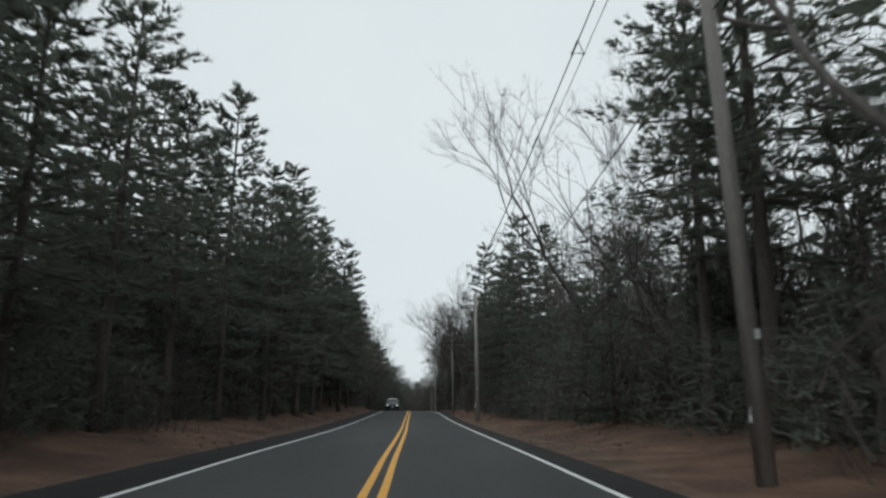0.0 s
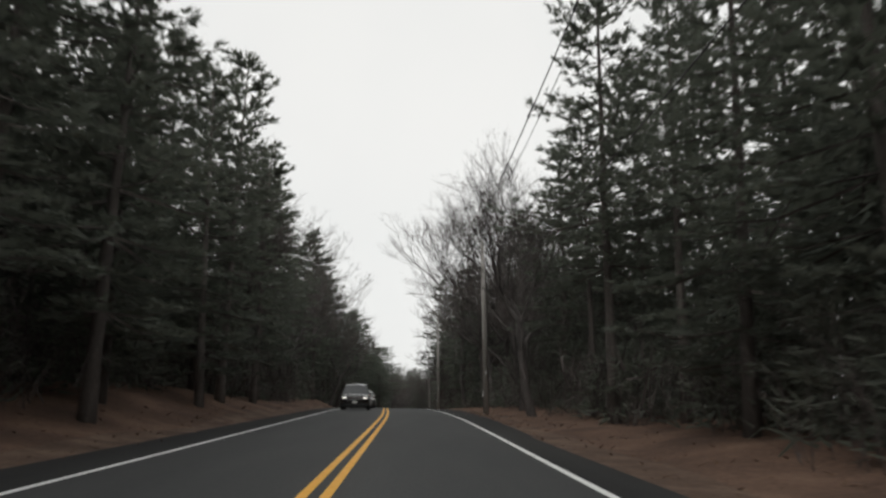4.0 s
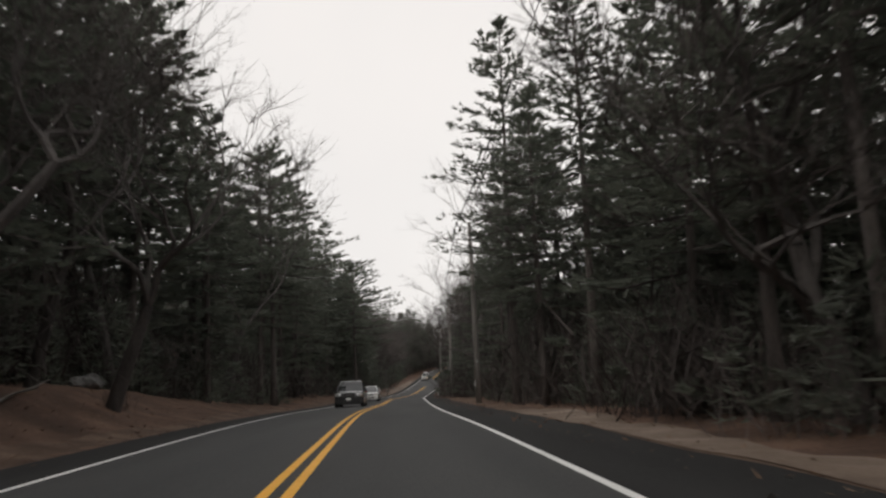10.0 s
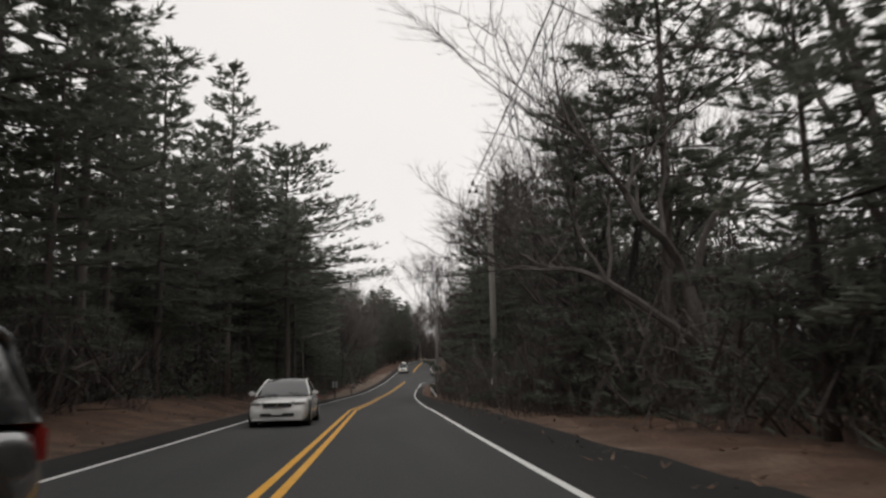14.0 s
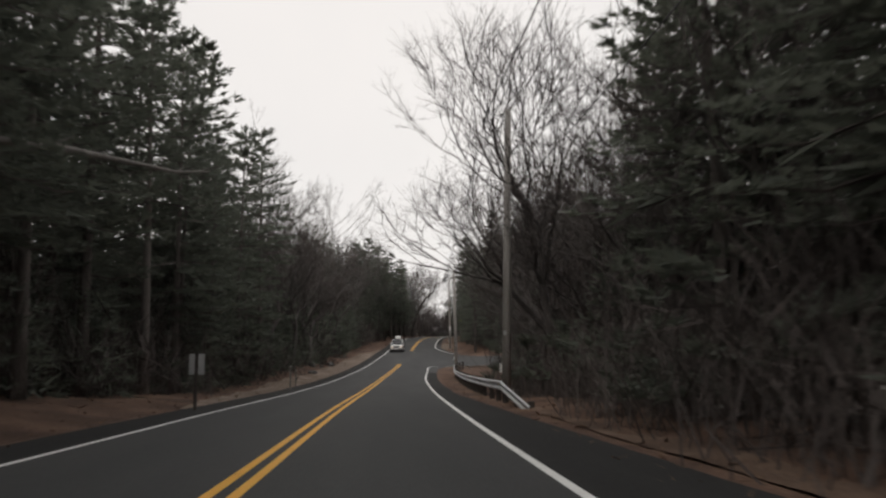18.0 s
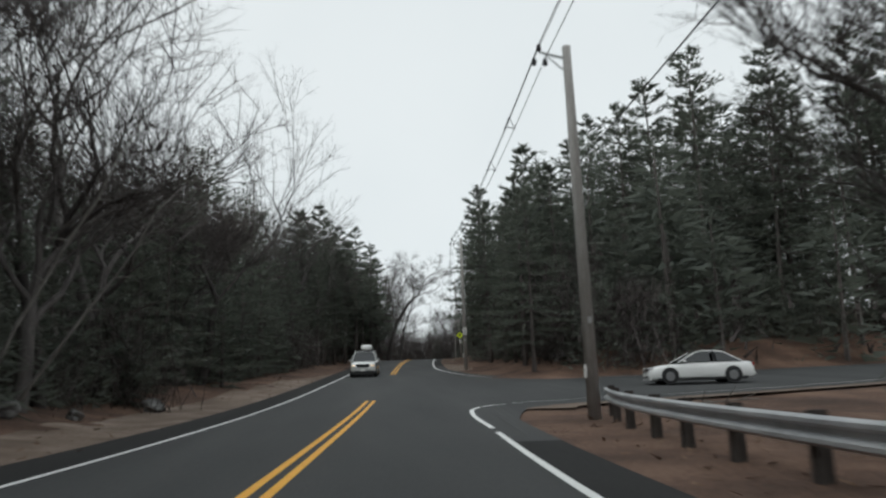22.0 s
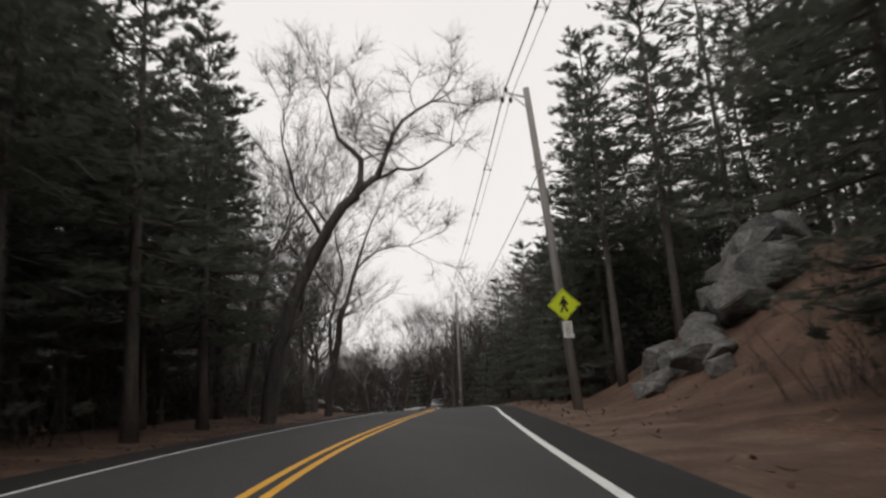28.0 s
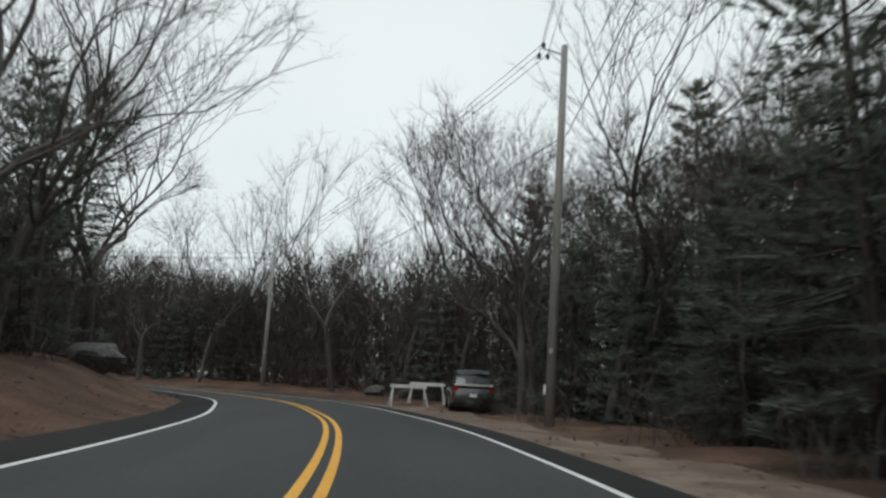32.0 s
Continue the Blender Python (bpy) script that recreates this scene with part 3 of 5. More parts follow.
def bare_tree(name, seed, height, spread=0.6, depth=6, first=0.25, lean=0.0, twiggy=1.0, thick=1.0, wiggle=0.2, stems=()):
    """A leafless broadleaf: forking, wandering limbs down to fine twigs."""
    r = random.Random(seed)
    root = holder(name)
    tv, tf, bv, bf, wv, wf = [], [], [], [], [], []

    def add(vs, fs, g):
        o = len(vs)
        vs += g[0]
        fs += [tuple(i + o for i in q) for q in g[1]]

    def twig(p, d, ln):
        n = d.cross(Vector((r.uniform(-1, 1), r.uniform(-1, 1), r.uniform(-1, 1)))).normalized() * 0.009
        q = p + d * ln
        o = len(wv)
        wv.extend([tuple(p - n), tuple(p + n), tuple(q)])
        wf.append((o, o + 1, o + 2))
        for _ in range(2):
            m = p + d * ln * r.uniform(0.3, 0.8)
            e = (d + Vector((r.gauss(0, 0.6), r.gauss(0, 0.6), r.gauss(0.1, 0.4)))).normalized() * ln * r.uniform(0.3, 0.6)
            o = len(wv)
            wv.extend([tuple(m - n * 0.6), tuple(m + n * 0.6), tuple(m + e)])
            wf.append((o, o + 1, o + 2))

    def grow(p, d, ln, rad, level):
        if level >= depth or ln < 0.35:
            for _ in range(round(4 * twiggy)):
                w = (d + Vector((r.gauss(0, 0.55), r.gauss(0, 0.55), r.gauss(0.05, 0.4)))).normalized()
                twig(p, w, r.uniform(0.6, 1.4))
            return
        pts, rr = [p], [rad]
        n = 4 if level < 3 else 2
        q, e = p.copy(), d.copy()
        for k in range(n):
            e = (e + Vector((r.gauss(0, wiggle), r.gauss(0, wiggle), 0.04 + r.gauss(0, wiggle * 0.6)))).normalized() if level else (e + Vector((r.gauss(0, wiggle * 0.35), r.gauss(0, wiggle * 0.35), 0.02))).normalized()
            q = q + e * ln / n
            pts.append(q.copy())
            rr.append(rad * (1 - 0.35 * (k + 1) / n))
        sides = (8, 6, 5, 4, 3, 3, 3, 3)[level]
        add(*((tv, tf) if level == 0 else (bv, bf)), tube(pts, rr, sides, False))
        kids = 2 + (r.random() < 0.6) + (level in (0, 1, 2) and r.random() < 0.6)
        for k in range(kids):
            a = r.uniform(0, 2 * math.pi)
            side = Vector((math.cos(a), math.sin(a), r.uniform(-0.2, 0.2)))
            sp = spread * r.uniform(0.55, 1.35) * (0.4 if k == 0 else 1)
            w = (e + side * sp + Vector((0, 0, 0.10))).normalized()
            j = len(pts) - 1 if k < 2 else r.randrange(max(1, len(pts) // 2), len(pts))
            grow(pts[j], w, ln * r.uniform(0.62, 0.88), max(rr[j] * (0.85 if k == 0 else 0.64), 0.016), level + 1)
        if level >= 2:
            for _ in range(round(2 * twiggy)):
                j = r.randrange(len(pts) - 1)
                w = (d + Vector((r.gauss(0, 0.8), r.gauss(0, 0.8), r.gauss(0.1, 0.5)))).normalized()
                twig(pts[j], w, r.uniform(0.5, 1.2))

    if stems:
        # limbs along given lines; finer growth springs from their length and tips
        for n, (line, r0, r1) in enumerate(stems):
            c = catmull([line[0], *line, line[-1]], 0.8)
            pts = [Vector(p) + (Vector((r.gauss(0, 0.05), r.gauss(0, 0.12), r.gauss(0, 0.05))) if k else Vector()) for k, p in enumerate(c)]
            m = len(pts)
            rr = [r0 + (r1 - r0) * k / (m - 1) for k in range(m)]
            add(*((tv, tf) if n == 0 else (bv, bf)), tube(pts, rr, 8 if n == 0 else 6, False))
            tip = (pts[-1] - pts[-2]).normalized()
            if r1 < 0.1:
                for _ in range(3):
                    w = (tip + Vector((r.gauss(0, 0.5), r.gauss(0, 0.5), r.gauss(0.15, 0.4)))).normalized()
                    grow(pts[-1], w, r.uniform(1.0, 1.7), r1 * 0.8, 3)
            for k in range(max(2, m // 3), m - 1, 2):
                if n or k > m * 0.6:
                    w = Vector((r.gauss(0, 0.8), r.gauss(0, 0.8), r.uniform(0.1, 1.0))).normalized()
                    grow(pts[k], w, r.uniform(0.9, 1.8), rr[k] * 0.35, 3)
    else:
        d0 = Vector((lean, r.uniform(-0.05, 0.05), 1)).normalized()
        grow(Vector((0, 0, -0.4)), d0, height * first, (0.0095 * height + 0.03) * thick, 0)
    part("trunk", (tv, tf), M_GREYBARK, root, smooth=True)
    stuff(part("branchwork", (bv, bf), M_GREYBARK, root))
    stuff(part("twigwork", (wv, wf), M_TWIG, root))
    return root


def thicket(seed, width, height, stems, leafy):
    """A tangle of thin leafless stems and low evergreen sprays."""
    r = random.Random(seed)
    root = holder("thicket")
    sv, sf, nv, nf = [], [], [], []
    for _ in range(stems):
        p = Vector((width * r.triangular(-0.6, 0.6, 0), width * r.triangular(-0.6, 0.6, 0), -0.1))
        d = Vector((r.gauss(0, 0.3), r.gauss(0, 0.3), 1)).normalized()
        ln = height * r.uniform(0.4, 1.15)
        q = p + d * ln * 0.5 + Vector((r.gauss(0, 0.12), r.gauss(0, 0.12), 0))
        e = (d + Vector((r.gauss(0, 0.35), r.gauss(0, 0.35), 0))).normalized()
        t = q + e * ln * 0.5
        g = tube([p, q, t], [0.014, 0.010, 0.003], 3, False)
        o = len(sv)
        sv += g[0]
        sf += [tuple(i + o for i in f) for f in g[1]]
        for _k in range(9):
            s = p.lerp(q, r.random()) if r.random() < 0.3 else q.lerp(t, r.random())
            w = (e + Vector((r.gauss(0, 0.8), r.gauss(0, 0.8), r.gauss(0, 0.4)))).normalized()
            n = w.cross(Vector((r.uniform(-1, 1), r.uniform(-1, 1), 1))).normalized()
            blade(sv, sf, s, w, n, r.uniform(0.3, 1.0) * (0.5 + height * 0.2), 0.006)
    for _ in range(leafy):
        p = Vector((width * r.triangular(-0.6, 0.6, 0), width * r.triangular(-0.6, 0.6, 0), r.uniform(0.1, height * 0.75)))
        a = r.uniform(0, 6.28)
        spray(nv, nf, r, p, (math.cos(a), math.sin(a), 0.15), r.uniform(0.6, 1.3), 9, 0.3)
    stuff(part("stemwork", (sv, sf), M_TWIG, root))
    if leafy:
        stuff(part("foliage", (nv, nf), M_NEEDLE, root))
    return root


FORMS = [(19, 0.20, 4.3, 75), (22, 0.30, 4.6, 80), (17, 0.16, 4.0, 70), (24, 0.40, 4.6, 75), (20, 0.10, 4.5, 85), (18, 0.30, 3.6, 66)]
TALL = [pine("pine_tree", 11 + k, h, b, w, n, 36, 0.34, blades=4, thin=0.13) for k, (h, b, w, n) in enumerate(FORMS)]
BACK = [pine("pine_tree", 51 + k, h, b, w, n, 22, 0.48, 6, blades=2, thin=0.16) for k, (h, b, w, n) in enumerate(FORMS)]
YOUNG = [pine("young_evergreen", 31 + k, h, b, w, n, 19, 0.28, 5, 0.3, 3, 0.16) for k, (h, b, w, n) in enumerate(
    [(7, 0.02, 2.5, 50), (9.5, 0.03, 2.9, 55), (5.2, 0.02, 2.1, 40), (12, 0.05, 3.2, 60)])]
TRUNKS = [(17, 0.6, 0.27, 0.0), (20, 0.5, 0.30, 0.05), (15, 0.75, 0.22, -0.06), (18, 0.65, 0.2, 0.08), (22, 0.5, 0.32, 0.0)]
BARE = [bare_tree("bare_tree", 71 + k, h, s, 6, fi, le, 0.55, 1.25) for k, (h, s, fi, le) in enumerate(TRUNKS)]
BARE_BACK = [bare_tree("bare_tree", 81 + k, h, s, 5, fi, le, 0.8, 1.1) for k, (h, s, fi, le) in enumerate(TRUNKS)]
BRUSH = [thicket(101, 3.2, 2.6, 50, 5), thicket(102, 3.6, 3.4, 50, 14), thicket(103, 2.6, 1.5, 46, 0)]

LABELS = {
    "TALL": ("tall dark white pine with ragged tiers of needles", "tree", "roadside pines"),
    "BACK": ("tall dark white pine standing back among others", "tree", "roadside pines"),
    "BARE_BACK": ("leafless grey broadleaf tree standing back in the wood", "tree", "bare broadleaf trees"),
    "YOUNG": ("young dark evergreen with boughs down to the ground", "tree", "young evergreens"),
    "BARE": ("leafless grey broadleaf tree with forking limbs", "tree", "bare broadleaf trees"),
    "BRUSH": ("tangle of bare brown stems at the wood's edge", "shrub", "roadside brush"),
}
KINDS = {"TALL": TALL, "BACK": BACK, "BARE_BACK": BARE_BACK, "YOUNG": YOUNG, "BARE": BARE, "BRUSH": BRUSH}
for key, obs in KINDS.items():
    for ob in obs:
        tagged(ob, *LABELS[key])
USED = set()


def plant(key, k, x, y, scale=1.0, turn=None):
    src = KINDS[key][k % len(KINDS[key])]
    turn = rng.uniform(0, 360) if turn is None else turn
    m = pose(x, y, gz(x, y) - 0.05, 0, 0, turn) @ Matrix.Diagonal((scale, scale, scale * rng.uniform(0.95, 1.06), 1))
    name = (key, k % len(KINDS[key]))
    if name in USED:
        return copy_thing(src, m)
    USED.add(name)
    src.matrix_world = m
    return src


# by stretch: (from, to, share of leafless trees, height of the evergreens against full size)
ZONES = {
    -1: [(-60, 40, 0.06, 0.85), (40, 90, 0.06, 0.95), (90, 108, 0.20, 0.95), (108, 142, 0.40, 0.88), (142, 182, 0.12, 1.05), (182, 208, 0.45, 0.9), (208, 298, 0.06, 1.0), (298, 336, 0.85, 0.6), (336, 352, 0.25, 0.5),
         (352, 380, 0.05, 0.66), (380, 413, 0.03, 0.8), (413, 449, 0.85, 0.7), (449, 700, 0.8, 0.5)],
    1: [(-60, 30, 0.30, 1.0), (30, 62, 0.65, 0.5), (62, 92, 0.08, 1.0), (92, 132, 0.60, 0.85), (132, 152, 0.20, 0.9), (152, 196, 0.15, 1.0), (196, 232, 0.65, 0.75), (232, 258, 0.40, 0.85), (258, 315, 0.92, 0.45),
        (315, 361, 0.0, 0.8), (361, 421, 0.0, 1.05), (421, 446, 0.1, 0.8), (446, 467, 0.3, 0.5), (467, 700, 0.96, 0.5)],
}


def zone(side, y):
    for a, b, s, h in ZONES[side]:
        if a <= y < b:
            return s, h
    return 0.5, 0.6


def open_ground(x, y):
    """Places kept free of trees: the side road and the field beside it."""
    if side_mask(np.array([x]), np.array([y]))[0] > 4.5:
        return True
    if 14.8 < x < 28 and 388.8 < y < 407.8:
        return True
    return (8 < x < 60 and 292.8 < y < 322.8) or (270.8 < y < 322.8 and 0 < x < -1 + 0.5 * (y - 272.8))


def spots(side, lat, spread, spacing, seed):
    r = random.Random(seed * 10 + side)
    pos = 2.0
    while pos < NL - 2:
        i = int(pos)
        lt = side * (lat + r.uniform(-spread, spread))
        p = LINE[i] + SIDE[i] * lt
        x, y = p[0] + r.uniform(-0.6, 0.6), p[1] + r.uniform(-1, 1)
        pos += spacing * r.uniform(0.6, 1.4)
        _, real = near(x, y)
        if abs(real[0]) < abs(lt) - 1.0 or open_ground(x, y) or abs(x - 6) + abs(y - 408.8) < 4.5 or abs(x - 10.6) + abs(y - 490.3) < 3:
            continue
        yield r, x, y, LINE[i, 1]


for side in (-1, 1):
    for lat, spread, spacing, seed in ((9.0, 0.8, 5.6, 2), (13.5, 2.0, 7.0, 5)):
        for r, x, y, yy in spots(side, lat, spread, spacing, seed):
            s, h = zone(side, yy)
            if side > 0 and 198 < yy < 222.8 and r.random() < 0.25:
                continue
            if r.random() < s:
                plant("BARE" if seed == 2 else "BARE_BACK", r.randrange(8), x, y, r.uniform(0.8, 1.1) * (0.82 if side > 0 and yy > 448.8 else 1))
            elif h < 0.65:
                plant("YOUNG", r.choice((1, 3, 3)), x, y, r.uniform(0.65, 0.9))
            else:
                plant("TALL" if seed == 2 else "BACK", r.randrange(6), x, y, h * r.uniform(0.85, 1.12))
    for r, x, y, yy in spots(side, 11.0, 1.5, 5.2, 3):
        s, h = zone(side, yy)
        if yy < -4 or (yy > 478.8 and side < 0) or (side > 0 and 198 < yy < 220.8 and r.random() < 0.2):
            continue
        if side < 0 and 360.8 < yy < 420.8 and r.random() < 0.7:
            continue
        if s > 0.55 and r.random() < 0.6:
            plant("BRUSH", r.randrange(2), x, y, r.uniform(1.0, 1.4))
        else:
            plant("YOUNG", r.randrange(4), x, y, r.uniform(0.65, 1.0))
    for r, x, y, yy in spots(side, 8.6, 0.8, 5.6, 4):
        if (side < 0 and 320.8 < yy < 346.8) or (side > 0 and 330.8 < yy < 356.8):
            continue
        plant("BRUSH", r.randrange(3), x, y, r.uniform(0.55, 0.95))

for r, x, y, yy in spots(1, 12.5, 3.0, 2.6, 31):
    if 413.8 < yy < 474.8:
        plant("YOUNG", r.choice((1, 3)), x, y, r.uniform(0.75, 1.0))
for r, x, y, yy in spots(-1, 11.5, 2.0, 4.0, 32):
    if 270.8 < yy < 344.8:
        plant("YOUNG", r.choice((1, 3)), x, y, r.uniform(0.65, 0.9))
for r, x, y, yy in spots(-1, 7.5, 0.5, 6.5, 51):
    if 40 < yy < 105:
        plant("TALL", r.choice((0, 2, 4)), x, y, r.uniform(0.8, 1.0))
for r, x, y, yy in spots(-1, 9.4, 0.8, 2.4, 50):
    if 284 < yy < 352:
        plant("YOUNG", r.choice((0, 1, 2)), x, y, r.uniform(0.6, 0.9))
for r, x, y, yy in spots(1, 7.4, 0.7, 2.6, 38):
    if 208 < yy < 270.8:
        plant("BRUSH", r.randrange(2), x, y, r.uniform(0.8, 1.15))

for r, x, y, yy in spots(-1, 12.5, 2.2, 4.6, 33):
    if 372.8 < yy < 412.8:
        plant("BACK", r.choice((1, 3, 3, 5)), x, y, r.uniform(0.7, 0.86))
for r, x, y, yy in spots(-1, 9.4, 1.2, 4.2, 39):
    if 374.8 < yy < 411.8:
        plant("TALL", r.choice((0, 1, 3)), x, y, r.uniform(0.68, 0.85))
for x, y, k, f in ((19.6, 406.3, 3, 0.9), (23.5, 408.4, 1, 1.0), (27.8, 405.8, 3, 1.0), (28.4, 397.3, 1, 1.05), (29.0, 390.3, 3, 1.0), (26.0, 392.8, 5, 1.0), (31.0, 401.8, 0, 1.1)):
    plant("TALL", k, x, y, f)
for x, y, k, f in ((14.0, 347.3, 2, 0.92), (17.6, 350.3, 0, 1.05), (13.4, 355.3, 4, 0.8), (20.5, 346.3, 1, 0.98), (16.5, 359.8, 5, 1.0), (24.0, 348.8, 0, 1.3), (27.5, 347.3, 1, 1.25), (31.0, 349.8, 3, 1.2), (35.0, 347.8, 1, 1.3), (31.0, 354.8, 0, 1.3), (38.5, 350.0, 3, 1.25), (26.0, 353.8, 4, 1.35), (21.0, 354.8, 1, 1.1), (43.0, 348.0, 1, 1.45), (47.0, 352.0, 3, 1.4), (52.0, 349.0, 1, 1.5), (34.5, 356.0, 4, 1.4), (-12.6, 352.0, 2, 0.66), (-13.8, 359.0, 0, 0.62), (-12.9, 366.0, 5, 0.7), (-13.0, 328.0, 4, 0.5), (-13.5, 334.0, 2, 0.62), (-12.5, 341.0, 4, 0.55), (-14.0, 346.5, 0, 0.6), (3.4, 404.5, 0, 1.0), (2.3, 398.5, 0, 1.05), (3.0, 413.0, 0, 0.95), (1.0, 392.5, 3, 0.8), (0.0, 387.0, 1, 0.85), (-1.4, 381.0, 3, 0.8), (-2.6, 374.5, 0, 0.62), (46.0, 346.5, 1, 1.3), (56.0, 352.0, 1, 1.5), (50.0, 356.0, 3, 1.5), (41.0, 355.0, 4, 1.4), (-14.5, 372.0, 4, 0.62), (-12.0, 347.0, 4, 0.6), (-14.5, 353.0, 4, 0.65), (-11.2, 343.0, 4, 0.62), (-10.8, 350.0, 2, 0.75), (-11.0, 357.0, 4, 0.65), (-15.5, 344.0, 4, 0.7), (-16.0, 350.0, 4, 0.75), (-10.4, 364.0, 4, 0.6), (-0.5, 402.0, 0, 0.95), (1.4, 407.5, 4, 0.85), (-1.6, 396.5, 4, 0.9), (0.0, 411.5, 0, 0.9), (-3.0, 405.0, 4, 0.95), (-2.2, 390.5, 0, 0.95), (-3.6, 385.0, 4, 0.85), (-5.0, 399.0, 0, 1.0), (-11.6, 247.0, 1, 0.85), (22.5, 350.0, 4, 1.15), (23.6, 418.0, 0, 0.85), (24.6, 424.0, 4, 0.8), (22.4, 413.0, 0, 0.8), (29.5, 352.5, 4, 1.4), (33.0, 346.5, 4, 1.4), (37.0, 354.0, 4, 1.5), (-1.0, 399.5, 2, 1.05), (2.6, 410.5, 2, 0.95), (-3.8, 393.0, 2, 1.1), (-5.6, 390.0, 4, 0.95), (-0.6, 406.5, 4, 0.9), (-4.5, 409.5, 4, 1.0), (-6.5, 404.0, 4, 1.0), (27.0, 438.3, 0, 0.8), (29.0, 431.8, 4, 0.8)):
    plant("TALL", k, x, y, f)
for r, x, y, yy in spots(-1, 13.5, 2.4, 3.4, 49):
    if 300 < yy < 336:
        plant("BARE", r.randrange(5), x, y, r.uniform(0.85, 1.05))
for x, y, f in ((19.4, 411.3, 0.95), (20.2, 414.8, 0.85), (20.4, 418.3, 0.9), (20.5, 412.8, 1.0), (20.8, 417.8, 1.0)):
    plant("YOUNG", 3, x, y, f)
for x, y, k, f in ((20.5, 392.3, 0, 0.8), (22.5, 389.8, 1, 0.9), (24.0, 394.3, 0, 0.9), (17.6, 393.4, 2, 0.6), (19.0, 389.8, 2, 0.7), (25.5, 396.3, 1, 0.8)):
    plant("BRUSH", k, x, y, f)
for x, y, f in ((23.6, 387.8, 0.8), (-11.5, 341.8, 1.25), (-13.5, 335.8, 1.2), (9.8, 295.3, 1.0), (11.5, 299.3, 1.1), (13.5, 293.8, 1.1), (9.0, 290.3, 0.95), (16.0, 298.3, 1.1), (21.0, 386.8, 0.7), (26.5, 390.3, 0.9)):
    plant("YOUNG", 1, x, y, f)
for r, x, y, yy in spots(1, 12.0, 2.0, 3.0, 47):
    if 262.8 < yy < 294.8:
        plant("YOUNG", r.choice((1, 3)), x, y, r.uniform(0.75, 1.0))
for r, x, y, yy in spots(-1, 11.5, 2.0, 4.5, 48):
    if 142 < yy < 178:
        plant("BACK", r.randrange(6), x, y, r.uniform(0.8, 1.05))
for r, x, y, yy in spots(1, 13.0, 2.5, 3.6, 35):
    if yy > 470.8:
        plant("BARE_BACK", r.randrange(5), x, y, r.uniform(0.7, 0.92))
for r, x, y, yy in spots(1, 17.0, 2.0, 5.0, 46):
    if 412.8 < yy < 470.8 or 20 < yy < 62:
        plant("BARE", r.randrange(5), x, y, r.uniform(0.7, 0.95))
for r, x, y, yy in spots(-1, 10.5, 1.6, 4.4, 36):
    if 222 < yy < 297:
        plant("TALL", r.randrange(6), x, y, r.uniform(0.8, 1.05))
for r, x, y, yy in spots(1, 10.5, 2.2, 4.4, 37):
    if 230.8 < yy < 254.8 or 116 < yy < 136:
        plant("TALL", r.choice((0, 2, 4)), x, y, r.uniform(0.75, 0.95))


for x, y, k, f in ((-9.0, 366.0, 1, 0.95), (-7.5, 372.0, 4, 0.9), (-11.5, 362.0, 0, 1.0), (-6.6, 378.0, 3, 1.0), (-10.0, 376.0, 4, 0.95), (-13.5, 369.0, 1, 1.0), (-15.0, 358.0, 4, 0.95),
                   (8.6, 299.5, 0, 0.9), (9.8, 301.5, 2, 1.0), (11.5, 300.0, 4, 0.8), (13.5, 301.5, 1, 0.8), (8.0, 294.5, 3, 0.85), (16.5, 300.0, 3, 0.95), (20.0, 302.0, 4, 0.8)):
    plant("BARE", k, x, y, f)
for x, y, f in ((10.4, 302.3, 0.75), (12.6, 303.0, 0.8), (14.6, 301.6, 0.9), (17.0, 303.0, 0.85), (19.5, 302.4, 0.95), (22.5, 303.5, 0.95), (26.0, 304.0, 1.0), (11.6, 297.5, 1.0), (15.8, 297.5, 1.0)):
    plant("YOUNG", 1 if f < 0.9 else 3, x, y, f)
for side, lat, gap, seed, lo, hi in ((1, 12.5, 4.0, 52, 226, 262), (1, 13.0, 4.5, 53, 128, 178), (-1, 10.5, 6.0, 54, 150, 206), (-1, 13.5, 4.5, 55, 60, 108)):
    for r, x, y, yy in spots(side, lat, 1.8, gap, seed):
        if lo < yy < hi:
            plant("BACK", r.randrange(6), x, y, r.uniform(0.8, 1.0))
# trees that stand out by themselves
for x, y, k in ((12.5, 296.3, 1), (10.5, 291.8, 4), (17.5, 294.8, 3)):
    plant("BARE", k, x, y, 0.85)
oak = bare_tree("leaning_oak", 203, 15, 0.9, 6, twiggy=1.3, wiggle=0.3, stems=[
    ([(0, 0, -0.4), (0.5, 0, 2.2), (1.5, 0.1, 5.4), (2.9, 0, 7.9), (4.1, 0, 9.4)], 0.34, 0.22),
    ([(3.9, 0, 9.2), (4.4, 0.2, 10.9), (3.4, 0.1, 12.1), (2.9, 0.3, 13.9)], 0.17, 0.05),
    ([(4.1, 0, 9.4), (5.1, -0.2, 10.0), (5.5, 0, 11.2), (6.2, 0.2, 12.7), (7.5, 0.1, 13.4)], 0.17, 0.05),
    ([(5.0, 0, 10.0), (5.9, 0.1, 10.4), (6.9, 0, 10.3), (8.3, 0.3, 11.2)], 0.09, 0.03),
    ([(2.6, 0, 7.6), (1.6, -0.6, 9.6), (1.2, -0.8, 11.6)], 0.10, 0.04)])
oak.matrix_world = pose(5.2, 408.8, gz(5.2, 408.8), 0, 0, -12)
tagged(oak, "dark leafless oak leaning out over the road", "tree")
